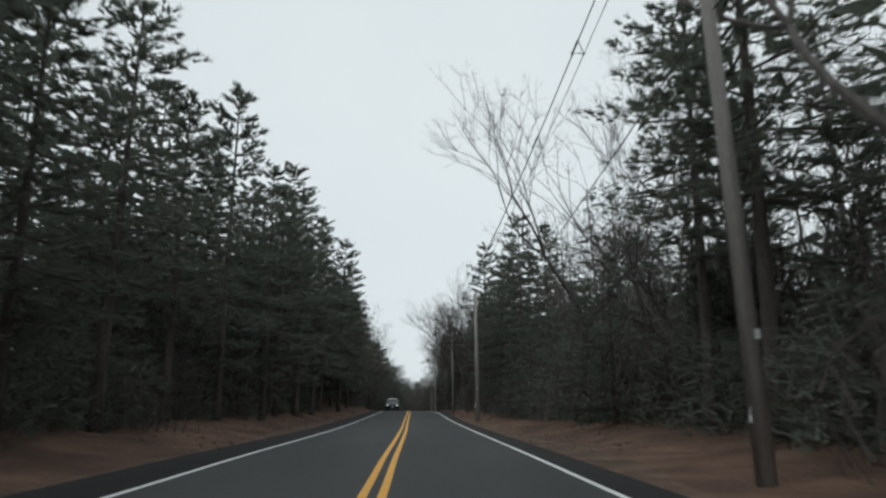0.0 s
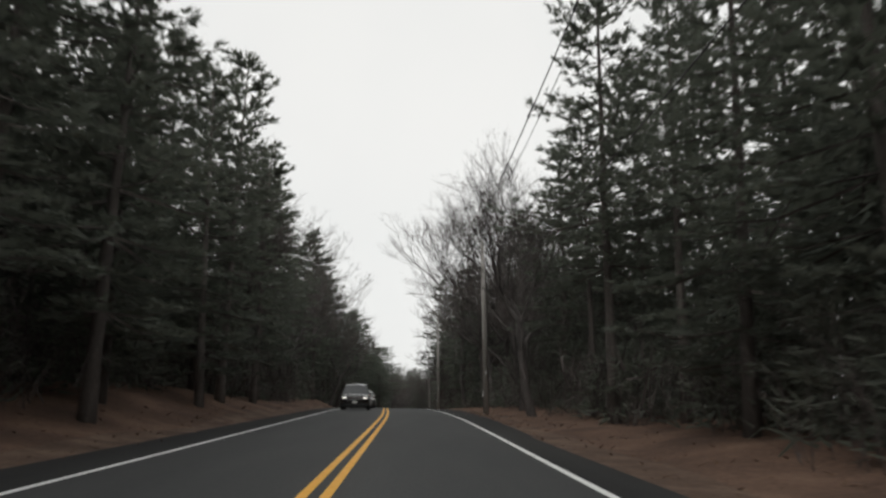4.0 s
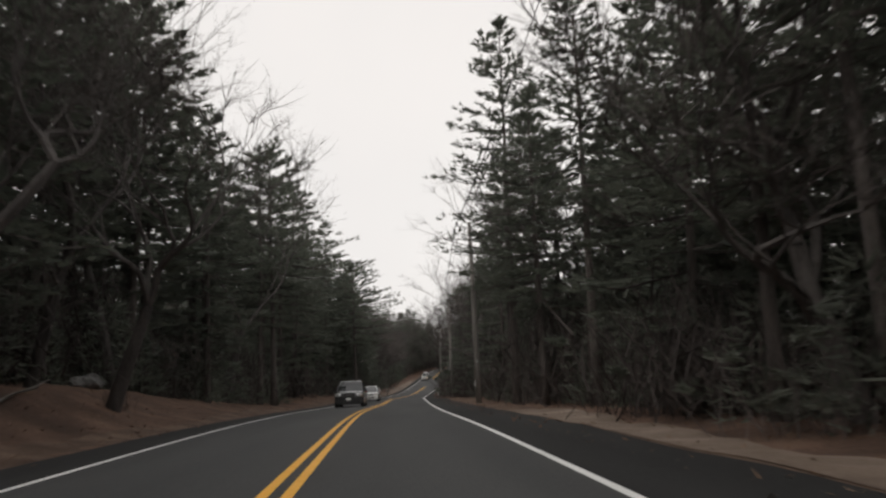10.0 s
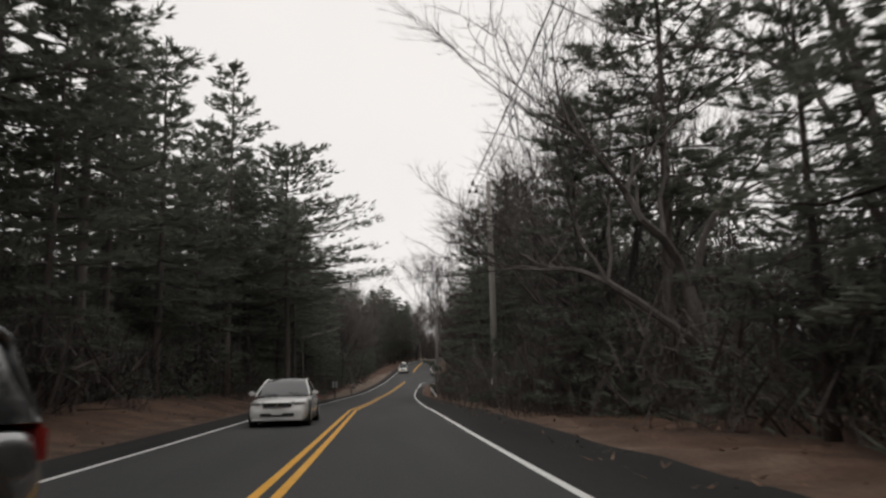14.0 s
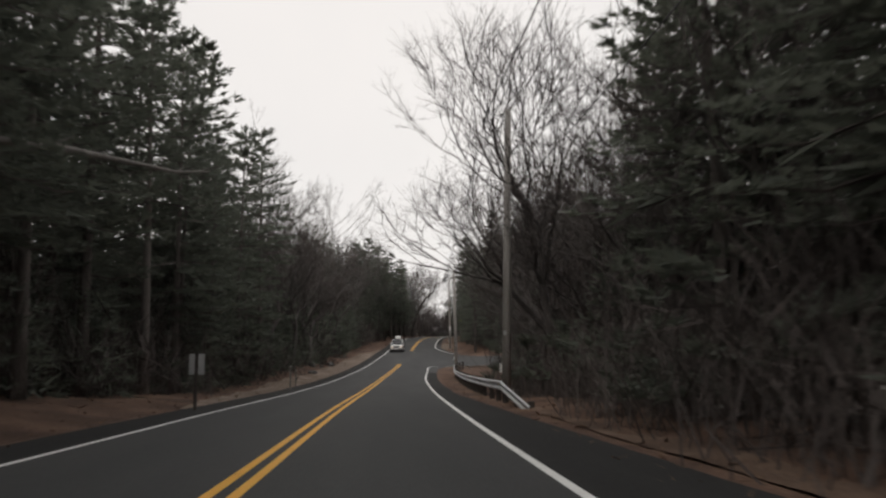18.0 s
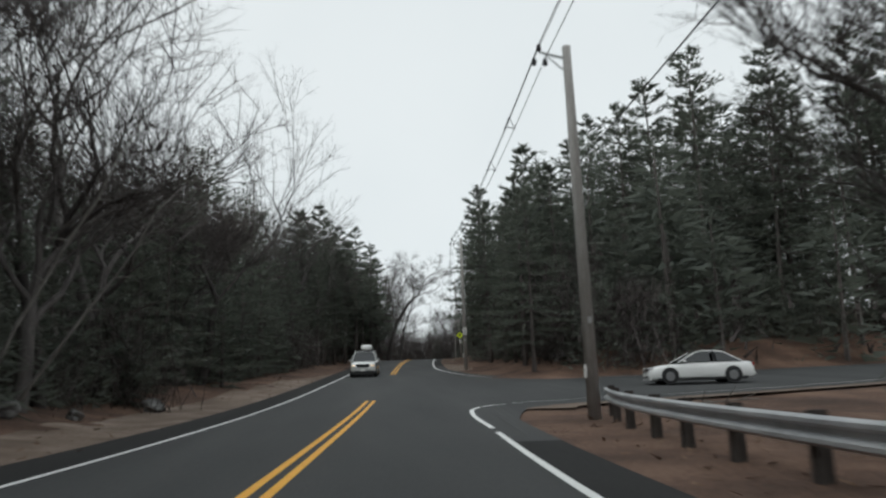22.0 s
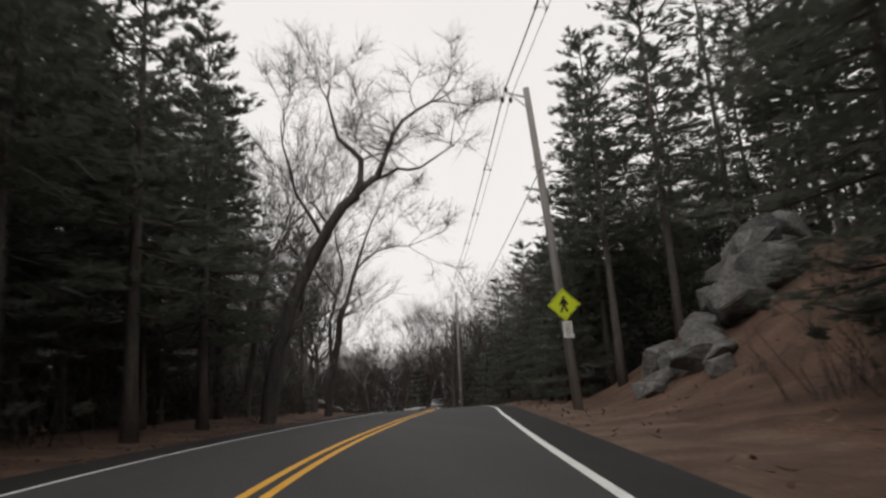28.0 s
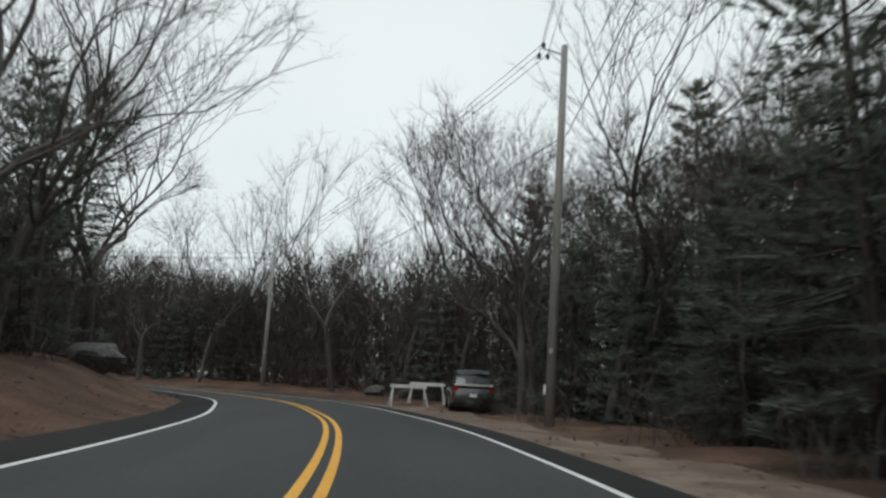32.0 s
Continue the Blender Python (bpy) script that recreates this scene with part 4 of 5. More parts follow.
fork = bare_tree("forked_maple", 204, 13, 0.8, 6, twiggy=1.3, wiggle=0.25, stems=[
    ([(0, 0, -0.4), (0.5, 0, 3.2), (1.1, 0, 6.3)], 0.26, 0.19),
    ([(1.1, 0, 6.2), (2.0, 0.1, 8.7), (2.6, 0, 10.5), (3.5, 0.2, 12.4)], 0.15, 0.04),
    ([(0.4, 0, 3.0), (0.3, 0.3, 5.6), (1.0, 0.3, 8.2), (0.7, 0.4, 11.2)], 0.14, 0.04),
    ([(1.9, 0, 8.5), (3.4, -0.2, 9.6), (5.4, -0.3, 9.8)], 0.08, 0.025),
    ([(0.7, 0.2, 7.0), (-0.8, 0.2, 9.2), (-1.5, 0.1, 11.5)], 0.08, 0.03)])
fork.matrix_world = pose(8.1, 422.8, gz(8.1, 422.8), 0, 0, -14)
tagged(fork, "leafless twin-stemmed maple at the road's edge", "tree")
plant("TALL", 4, 26.8, 477.8, 0.92)
plant("TALL", 2, 31.0, 463.8, 0.85)
plant("TALL", 1, 2.0, 419.5, 0.8)
plant("TALL", 5, 0.2, 412.5, 0.85)
plant("TALL", 3, 4.4, 462.5, 0.6)
plant("TALL", 3, 6.0, 464.4, 0.58)
for k, (x, y, h, bare, w, n, label) in enumerate((
        (4.5, 207.5, 18, 0.36, 4.6, 50, "white pine with a bare lower trunk beside the road"),
        (-10.9, 237.0, 18, 0.40, 8.2, 80, "spreading white pine with boughs reaching over the road"),
        (-15.2, 205.0, 20, 0.40, 5.6, 60, "white pine with boughs reaching towards the road"),
        (-13.4, 192.0, 19, 0.45, 6.6, 60, "white pine with boughs reaching towards the road"))):
    ob = pine("white_pine", 240 + k, h, bare, w, n, 64, 0.34, 10, 0.4, 6)
    ob.matrix_world = pose(x, y, gz(x, y), 0, 0, 70 * k)
    tagged(ob, label, "tree", "roadside pines")
for k, (x, y, h, sp) in enumerate(((-9.9, 310.8, 15, 0.9), (5.2, 433.3, 13, 0.5), (4.4, 221.8, 18, 0.6), (5.6, 255.8, 16, 0.55), (-10.6, 339.8, 16, 0.6), (-13.0, 347.8, 15, 0.6), (-9.4, 328.8, 13, 0.6), (25.2, 468.8, 16, 0.55), (28.2, 467.8, 14, 0.6), (27.6, 454.3, 14, 0.6), (27.0, 458.8, 13, 0.6), (6.0, 131.0, 17, 0.75), (-15.5, 155.0, 17, 0.7), (7.6, 104.0, 15, 0.7))):
    ob = bare_tree("bare_tree", 220 + k, h, sp, 6, 0.22, 0.05, 1.1, 1.35, 0.22)
    ob.matrix_world = pose(x, y, gz(x, y), 0, 0, 40 * k)
    tagged(ob, "large spreading leafless tree close to the road", "tree", "bare broadleaf trees")


# leafless trees that lean out towards the road
for k, (x, y, h, lean) in enumerate(((4.8, 209.0, 16, -0.22), (4.8, 213.5, 17, -0.12), (4.6, 204.0, 17, -0.1), (3.6, 128.5, 17, -0.3), (5.2, 118.0, 16, -0.2), (4.8, 123.0, 16, -0.3), (6.2, 110.5, 16, -0.15),
                                     (5.6, 255.5, 14, -0.12), (5.6, 248.0, 15, -0.1), (6.4, 263.0, 14, -0.15), (6.9, 271.0, 14, -0.1), (7.6, 278.5, 15, -0.15), (-12.6, 160.0, 15, 0.3), (-13.4, 121.0, 16, 0.25),
                                     (-12.6, 299.5, 16, 0.25), (-12.4, 306.0, 16, 0.15), (-11.8, 314.0, 16, 0.25), (-12.2, 321.0, 16, 0.2), (-12.2, 150.0, 16, 0.35), (4.8, 150.0, 16, -0.25), (24.8, 424.5, 13, 0.05), (26.2, 429.0, 13, 0.0), (25.8, 419.5, 14, 0.05), (4.6, 92.0, 15, -0.2), (11.2, 46.0, 16, -0.05), (12.5, 38.0, 16, 0.0))):
    ob = bare_tree("bare_tree", 400 + k, h, 0.62, 6, 0.24, lean, 0.6, 1.45, 0.26)
    ob.matrix_world = pose(x, y, gz(x, y), 0, 0, 0)
    tagged(ob, "leafless tree leaning out towards the road", "tree", "bare broadleaf trees")


def woods():
    """The deeper woods: crowded dark evergreens and grey stems, joined."""
    nv, nf, tv, tf, wv, wf = [], [], [], [], [], []
    for side in (-1, 1):
        for lat, spread, spacing, seed in ((17, 2, 4.0, 7), (22, 2.5, 4.0, 8), (29, 3.5, 4.5, 9), (38, 4, 5.0, 12), (50, 6, 6.0, 13), (66, 8, 6.5, 14)):
            for r, x, y, yy in spots(side, lat, spread, spacing, seed):
                s, h = zone(side, yy)
                tall = side < 0 and 374.8 < yy < 412.8
                if (side < 0 and 412.8 < yy < 448.8 and r.random() < 0.5) or (side > 0 and 198 < yy < 233.8 and r.random() < 0.45) or (side < 0 and 195 < yy < 233.8 and r.random() < 0.4):
                    continue
                z = gz(x, y)
                if r.random() < min(0.85, s * 0.9 + 0.05):
                    hh = r.uniform(11, 17)
                    top = Vector((x + r.gauss(0, 0.7), y + r.gauss(0, 0.7), z + hh * 0.6))
                    g = tube([(x, y, z - 0.3), top], [0.17, 0.07], 4, False)
                    o = len(tv)
                    tv += g[0]
                    tf += [tuple(i + o for i in q) for q in g[1]]
                    for _ in range(70 if yy < 438.8 else 190):
                        u = r.uniform(0.2, 1)
                        c = Vector((x, y, z)).lerp(top, u)
                        w = Vector((r.gauss(0, 0.6), r.gauss(0, 0.6), r.uniform(0.3, 1.2))).normalized()
                        n = w.cross(Vector((r.uniform(-1, 1), r.uniform(-1, 1), 0.3))).normalized()
                        blade(wv, wf, c, w, n, r.uniform(1.5, 4.5) * (0.7 + 0.5 * u), 0.03 if yy < 438.8 else 0.05)
                else:
                    hh = r.uniform(16, 21) if side < 0 and 338 < yy < 420 else r.uniform(12, 21) * max(0.55, h)
                    g = tube([(x, y, z - 0.3), (x + r.gauss(0, 0.4), y + r.gauss(0, 0.4), z + hh)], [0.2, 0.04], 4, False)
                    o = len(tv)
                    tv += g[0]
                    tf += [tuple(i + o for i in q) for q in g[1]]
                    low = 0.34 if tall else r.choice((0.0, 0.0, 0.05, 0.3))
                    for _ in range(430):
                        u = r.uniform(low, 1)
                        a = r.uniform(0, 6.28)
                        reach = (1 - u) ** 0.7 * 4.2 + 0.4
                        q = r.uniform(0.1, 1) * reach
                        c = Vector((x + math.cos(a) * q, y + math.sin(a) * q, z + hh * u - 0.1 * q))
                        w = Vector((math.cos(a) + r.gauss(0, 0.5), math.sin(a) + r.gauss(0, 0.5), r.uniform(-0.1, 0.5))).normalized()
                        n = w.cross(Vector((r.uniform(-1, 1), r.uniform(-1, 1), r.uniform(0.2, 1)))).normalized()
                        blade(nv, nf, c, w, n, r.uniform(0.5, 1.2), r.uniform(0.04, 0.10))
                    for _ in range(130):
                        u = r.uniform(low, 0.85)
                        a = r.uniform(0, 6.28)
                        q = r.uniform(0.0, 0.6) * ((1 - u) ** 0.7 * 4.2 + 0.4)
                        c = Vector((x + math.cos(a) * q, y + math.sin(a) * q, z + hh * u))
                        w = Vector((math.cos(a) + r.gauss(0, 0.5), math.sin(a) + r.gauss(0, 0.5), r.uniform(-0.3, 0.3))).normalized()
                        n = w.cross(Vector((r.gauss(0, 0.7), r.gauss(0, 0.7), 0.8))).normalized()
                        blade(nv, nf, c, w, n, r.uniform(1.2, 2.4), r.uniform(0.15, 0.35))
                # undergrowth between the stems
                for _ in range(6 if tall else 30):
                    c = Vector((x + r.gauss(0, 2), y + r.gauss(0, 2), z + r.uniform(0, 4.0)))
                    w = Vector((r.gauss(0, 0.5), r.gauss(0, 0.5), 1)).normalized()
                    n = w.cross(Vector((r.uniform(-1, 1), r.uniform(-1, 1), 0.2))).normalized()
                    blade(wv, wf, c, w, n, r.uniform(0.8, 2.2), r.uniform(0.04, 0.16))
    root = holder("deep_woods")
    stuff(part("trunks", (tv, tf), M_BARK, root))
    stuff(part("needles", (nv, nf), M_NEEDLE, root))
    stuff(part("brushwood", (wv, wf), M_TWIG, root))
    tagged(root, "crowded dark woods standing back from the road", "woods", kind="stuff")


woods()


# height of the undergrowth's wall by stretch: (from, to, height, share of leafless brush)
UNDER = {
    -1: [(-20, 140, 7.0, 0.18), (140, 175, 7.0, 0.4), (175, 195, 6.5, 0.3), (195, 233.8, 5.0, 0.4), (233.8, 260.8, 6.5, 0.3), (260.8, 308.8, 7.5, 0.3), (308.8, 350.8, 9.0, 0.25), (350.8, 374.8, 6.0, 0.4), (374.8, 412.8, 2.4, 0.7), (412.8, 448.8, 2.2, 0.9), (448.8, 608.8, 7.0, 0.85)],
    1: [(-20, 60, 5.5, 0.18), (60, 150, 8.5, 0.3), (150, 196, 8.0, 0.35), (196, 212, 6.0, 0.5), (212, 248.8, 7.5, 0.65), (248.8, 308.8, 8.0, 0.7), (308.8, 358.8, 6.5, 0.4), (358.8, 420.8, 8.5, 0.25), (420.8, 470.8, 8.0, 0.3), (470.8, 608.8, 9.0, 0.9)],
}


def cloud(name, c, w, ln, wd, mat, parent, r):
    """Many narrow three-cornered blades from arrays of roots, directions, lengths and half widths."""
    w = w / np.linalg.norm(w, axis=1)[:, None]
    n = np.cross(w, r.normal(size=w.shape))
    n = n / np.linalg.norm(n, axis=1)[:, None]
    v = np.stack([c - n * wd[:, None], c + n * wd[:, None], c + w * ln[:, None]], 1).reshape(-1, 3)
    me = bpy.data.meshes.new(name)
    me.from_pydata(v.tolist(), [], np.arange(len(v)).reshape(-1, 3).tolist())
    me.materials.append(mat)
    ob = new(name, me)
    ob.parent = parent
    return stuff(ob)


def undergrowth():
    """Crowded young evergreens and leafless brush that close the wood's edge."""
    nr = np.random.default_rng(5)
    green, brown = [], []
    for side in (-1, 1):
        for lat, spread, spacing, seed in ((9.3, 0.7, 2.2, 40), (11.6, 1.2, 2.3, 41), (14.2, 1.4, 2.3, 42), (18.0, 1.8, 2.6, 43), (12.8, 1.6, 2.0, 44), (16.4, 1.6, 2.0, 45)):
            for r, x, y, yy in spots(side, lat, spread, spacing, seed):
                h, share = 5.0, 0.5
                for a, b, hh, sh in UNDER[side]:
                    if a <= yy < b:
                        h, share = hh, sh
                if yy < -20 or (seed > 43 and (side < 0 or (yy < 412.8 and not 240.8 < yy < 296.8))) or (lat < 12 and side < 0 and 320.8 < yy < 346.8) or (lat < 11 and ((side > 0 and yy > 258) or yy > 366)):
                    continue
                h = h if lat > 11 else min(h, 6.0) * 0.55
                h *= r.uniform(0.6, 1.15) * (1.0 if lat < 12 else 1.15)
                (brown if r.random() < share else green).append((x, y, gz(x, y), h))
    # the tall bank of evergreens beyond the side road
    wr = random.Random(9)
    for _ in range(95):
        x = wr.uniform(13, 85)
        y = 342.8 + 0.10 * (x - 13) + wr.uniform(0, 20)
        green.append((x, y, gz(x, y), wr.uniform(13, 17) + 0.22 * min(x - 13, 35)))
    for _ in range(40):
        x = wr.uniform(14, 70)
        y = 341.8 + 0.10 * (x - 13) + wr.uniform(0, 4)
        (green if wr.random() < 0.6 else brown).append((x, y, gz(x, y), wr.uniform(3, 6)))
    for _ in range(34):
        x, y = wr.uniform(8.5, 26), wr.uniform(285.8, 300.8)
        (green if wr.random() < 0.65 else brown).append((x, y, gz(x, y), wr.uniform(5, 9.5)))
    root = holder("undergrowth")
    g = np.array(green)
    k = (60 * g[:, 3] + 90).astype(int)
    g = np.repeat(g, k, axis=0)
    m = len(g)
    u = nr.uniform(0, 1, m) ** 1.15
    a = nr.uniform(0, 2 * math.pi, m)
    reach = ((1 - u) ** 0.7 * 0.30 * g[:, 3] + 0.35) * np.sqrt(nr.uniform(0.05, 1, m))
    out = np.stack([np.cos(a), np.sin(a), np.zeros(m)], 1)
    c = np.stack([g[:, 0], g[:, 1], g[:, 2] + u * g[:, 3]], 1) + out * reach[:, None]
    w = out + nr.normal(0, 0.5, (m, 3)) + np.array([0, 0, 0.25])
    cloud("needles", c, w, nr.uniform(0.3, 0.75, m), nr.uniform(0.02, 0.055, m), M_NEEDLE, root, nr)
    b = np.array(brown)
    k = (60 * b[:, 3] + 90).astype(int)
    b = np.repeat(b, k, axis=0)
    m = len(b)
    u = nr.uniform(0, 0.85, m)
    c = np.stack([b[:, 0] + nr.normal(0, 1.1, m), b[:, 1] + nr.normal(0, 1.1, m), b[:, 2] + u * b[:, 3]], 1)
    w = nr.normal(0, 0.45, (m, 3)) + np.array([0, 0, 0.9])
    cloud("stemwork", c, w, nr.uniform(0.6, 2.2, m), nr.uniform(0.010, 0.045, m), M_TWIG, root, nr)
    tagged(root, "dense dark undergrowth of young evergreens and leafless brush", "undergrowth", kind="stuff")


undergrowth()


def debris():
    """Twigs, leaves and cones strewn on the verges."""
    r = random.Random(77)
    v, f = [], []
    xs, ys, zs = [], [], []
    for _ in range(24000):
        i = r.randrange(60, NL - 60)
        lt = r.choice((-1, 1)) * (4.4 + abs(r.gauss(0, 2.6)))
        p = LINE[i] + SIDE[i] * lt
        xs.append(p[0])
        ys.append(p[1])
    zs = ground_z(np.array(xs), np.array(ys))
    for x, y, z in zip(xs, ys, zs):
        if 298.8 < y < 353.8 and side_mask(np.array([x]), np.array([y]))[0] > 4:
            continue
        a = r.uniform(0, 6.28)
        w = Vector((math.cos(a), math.sin(a), r.uniform(-0.05, 0.5))).normalized()
        n = w.cross(Vector((r.uniform(-0.4, 0.4), r.uniform(-0.4, 0.4), 1))).normalized()
        blade(v, f, Vector((x, y, z + 0.01)), w, n, r.uniform(0.05, 0.32), r.uniform(0.008, 0.04))
    ob = part("ground_debris", (v, f), M_DRYLEAF)
    tagged(ob, "dry leaves, twigs and grass strewn on the verge", "debris", kind="stuff")


debris()

# ---- utility poles and their cables ----
def pole_thing(x, y, height, lean_x, lean_y, bracket=True):
    root = holder("utility_pole")
    part("shaft", tube([(0, 0, -0.5), (lean_x * height * 0.5, lean_y * height * 0.5, height * 0.5), (lean_x * height, lean_y * height, height)], [0.165, 0.14, 0.11], 14), M_POLE, root, smooth=True)
    part("reflector", tube([(-0.172, -0.03, 1.0), (-0.165, -0.03, 1.32)], [0.045, 0.045], 6), M_LABEL, root, "white reflector strip")
    part("tag", box(-0.02, -0.165, 2.4, 0.10, 0.012, 0.16, 0.003), M_STEEL, root, "small metal tag")
    if bracket:
        t = Vector((lean_x * height, lean_y * height, height))
        part("bracket", join(tube([t + Vector((0, 0, -0.35)), t + Vector((-0.75, 0, -0.18))], [0.035, 0.03], 6), tube([t + Vector((0, 0, -0.75)), t + Vector((-0.6, 0, -0.25))], [0.025, 0.02], 5)), M_STEEL, root)
        for k, (dx, dz) in enumerate(((-0.75, -0.02), (-0.6, -0.42), (-0.9, -0.42))):
            part("insulator", tube([t + Vector((dx, 0, dz - 0.14)), t + Vector((dx, 0, dz - 0.05)), t + Vector((dx, 0, dz + 0.06))], [0.05, 0.075, 0.04], 8), M_BLACK, root)
    root.location = (x, y, gz(x, y))
    tagged(root, "weathered grey wooden utility pole with white reflector", "utility pole", "utility poles along the road")
    return root


POLES = [(5.6, -34, 11, 0, 0), (5.3, 12.3, 11.5, -0.035, 0), (3.5, 57.0, 9.6, -0.015, 0), (3.0, 100.8, 10.5, -0.02, 0), (1.0, 141.0, 10.5, -0.02, 0), (0.25, 180, 10.5, -0.01, 0),
         (0.65, 218.6, 10.5, 0, 0), (0.95, 261.8, 10.8, 0.03, 0), (4.3, 308.3, 9.7, -0.012, 0), (8.1, 351, 10.8, -0.005, 0), (15.65, 400.8, 11.3, -0.07, 0), (23.2, 458.3, 13.0, 0.02, 0), (10.6, 490.3, 9.6, 0, 0), (-32, 505.8, 11.0, 0, 0)]
TOPS = []
for p in POLES:
    pole_thing(*p)
    TOPS.append(Vector((p[0] + p[3] * p[2], p[1], gz(p[0], p[1]) + p[2])))


def cable(name, a, b, sag, rad, label):
    pts = []
    for k in range(15):
        u = k / 14
        p = a.lerp(b, u)
        p.z -= sag * 4 * u * (1 - u)
        pts.append(p)
    ob = part(name, tube(pts, [rad] * 15, 4), M_CABLE)
    tagged(ob, label, "cable", "overhead cables")
    return pts


def spacer(p, d):
    root_geo = join(tube([p + Vector((0, 0, 0.06)), p + Vector((0.16, 0, -0.34))], [0.012, 0.012], 4), tube([p + Vector((0, 0, 0.06)), p + Vector((-0.16, 0, -0.34))], [0.012, 0.012], 4),
                    tube([p + Vector((0.16, 0, -0.34)), p + Vector((-0.16, 0, -0.34))], [0.012, 0.012], 4), tube([p + Vector((0.19, 0, -0.34)), p + Vector((0.13, 0, -0.40))], [0.03, 0.03], 5),
                    tube([p + Vector((-0.19, 0, -0.34)), p + Vector((-0.13, 0, -0.40))], [0.03, 0.03], 5))
    ob = part("cable_spacer", root_geo, M_CABLE)
    tagged(ob, "black diamond cable spacer clipped to the wires", "cable spacer", "cable spacers")


for a, b in zip(TOPS, TOPS[1:]):
    off = Vector((-0.75, 0, 0.03))
    for dx, dz in ((0, 0), (0.15, -0.4), (-0.15, -0.4)):
        q = cable("overhead_cable", a + off + Vector((dx, 0, dz)), b + off + Vector((dx, 0, dz)), 0.55, 0.011, "black overhead wire of a spaced bundle")
        if dx == 0:
            for k in (2, 4, 6, 8, 10, 12):
                spacer(q[k], b - a)
    cable("overhead_cable", a + Vector((0.15, 0, -3.2)), b + Vector((0.15, 0, -3.2)), 0.5, 0.015, "thick black lower overhead cable")


def pedestrian_sign(x, y, z, turn):
    root = holder("warning_sign")
    q = Matrix.Rotation(math.radians(45), 3, 'Y')
    part("plate", box(0, 0, 0, 0.78, 0.012, 0.78, 0.004, q), M_SIGN, root, "fluorescent yellow-green diamond plate")
    part("border", join(*[box(0.35 * sx if ax else 0, -0.008, 0.35 * sx if not ax else 0, 0.012 if ax else 0.70, 0.004, 0.70 if ax else 0.012) for ax in (0, 1) for sx in (-1, 1)]), M_BLACK, root).rotation_euler = (0, math.radians(45), 0)
    # a plain walking-figure pictogram built from bars
    bars = [box(0.0, -0.010, 0.235, 0.10, 0.005, 0.10, 0.03), box(-0.005, -0.010, 0.06, 0.13, 0.005, 0.24, 0.002)]
    for bx, bz, ln, a in ((-0.07, -0.14, 0.24, 24), (0.055, -0.13, 0.24, -22), (-0.095, 0.06, 0.17, 32), (0.085, 0.07, 0.17, -34)):
        bars.append(box(bx, -0.010, bz, 0.065, 0.005, ln, 0.002, Matrix.Rotation(math.radians(a), 3, 'Y')))
    part("symbol", join(*bars), M_BLACK, root, "black walking symbol of plain bars")
    root.matrix_world = pose(x, y, z, 0, 0, turn)
    tagged(root, "fluorescent yellow-green diamond crossing sign on the pole", "road sign")


pedestrian_sign(15.40, 400.6, gz(15.65, 400.8) + 3.45, -10)


def notice(x, y, z):
    root = holder("notice_board")
    part("panel", box(0, 0, 0, 0.32, 0.02, 0.55, 0.006), M_LABEL, root)
    for k in range(6):
        part("text_bar", box(0, -0.0125, 0.19 - k * 0.075, 0.22 - 0.03 * (k % 3), 0.003, 0.022), M_TAIL if k < 2 else M_BLACK, root)
    root.matrix_world = pose(x, y, z, 0, 0, -6)
    tagged(root, "small white parking notice fixed to the pole", "sign")


notice(8.07, 350.82, gz(8.1, 351) + 3.1)
notice(15.45, 400.6, gz(15.65, 400.8) + 2.62)


# ---- guard rails ----
def guard_rail(points, label, ramp=0.0):
    """W-beam on dark posts; the height above the ground is 0.7 m."""
    root = holder("guard_rail")
    c = catmull(points, 0.5)
    prof = [(0.0, 0.155), (0.045, 0.12), (0.045, 0.075), (-0.03, 0.03), (-0.03, -0.03), (0.045, -0.075), (0.045, -0.12), (0.0, -0.155)]
    v, f = [], []
    t = np.gradient(c, axis=0)
    t /= np.hypot(t[:, 0], t[:, 1])[:, None]
    zs = road_level(c[:, 0], c[:, 1])
    if ramp:
        zs = zs - 0.62 * np.clip(1 - np.arange(len(zs)) * 0.5 / ramp, 0, 1)
    for p, q, z in zip(c, t, zs):
        for o, h in prof:
            v.append((p[0] - q[1] * o, p[1] + q[0] * o, z + 0.53 + h))
        for o, h in reversed(prof):
            v.append((p[0] - q[1] * (o - 0.006), p[1] + q[0] * (o - 0.006), z + 0.53 + h))
    n = 16
    for i in range(len(c) - 1):
        for k in range(n):
            f.append((i * n + k, i * n + (k + 1) % n, (i + 1) * n + (k + 1) % n, (i + 1) * n + k))
    f.append(tuple(range(n)))
    f.append(tuple(range((len(c) - 1) * n, len(c) * n)))
    part("beam", (v, f), M_STEEL, root)
    for i in range(1, len(c), 4):
        p, q, z = c[i], t[i], zs[i]
        x, y = p[0] + q[1] * 0.14, p[1] - q[0] * 0.14
        b = box(0, 0, 0.02, 0.17, 0.17, 1.4, 0.01)
        o = part("post", b, M_POST, root)
        o.matrix_world = pose(x, y, z, 0, 0, math.degrees(math.atan2(q[1], q[0])))
    tagged(root, label, "guard rail")


def beside(y, lat):
    return tuple(road_point(y, lat)[:2]) + (0,)


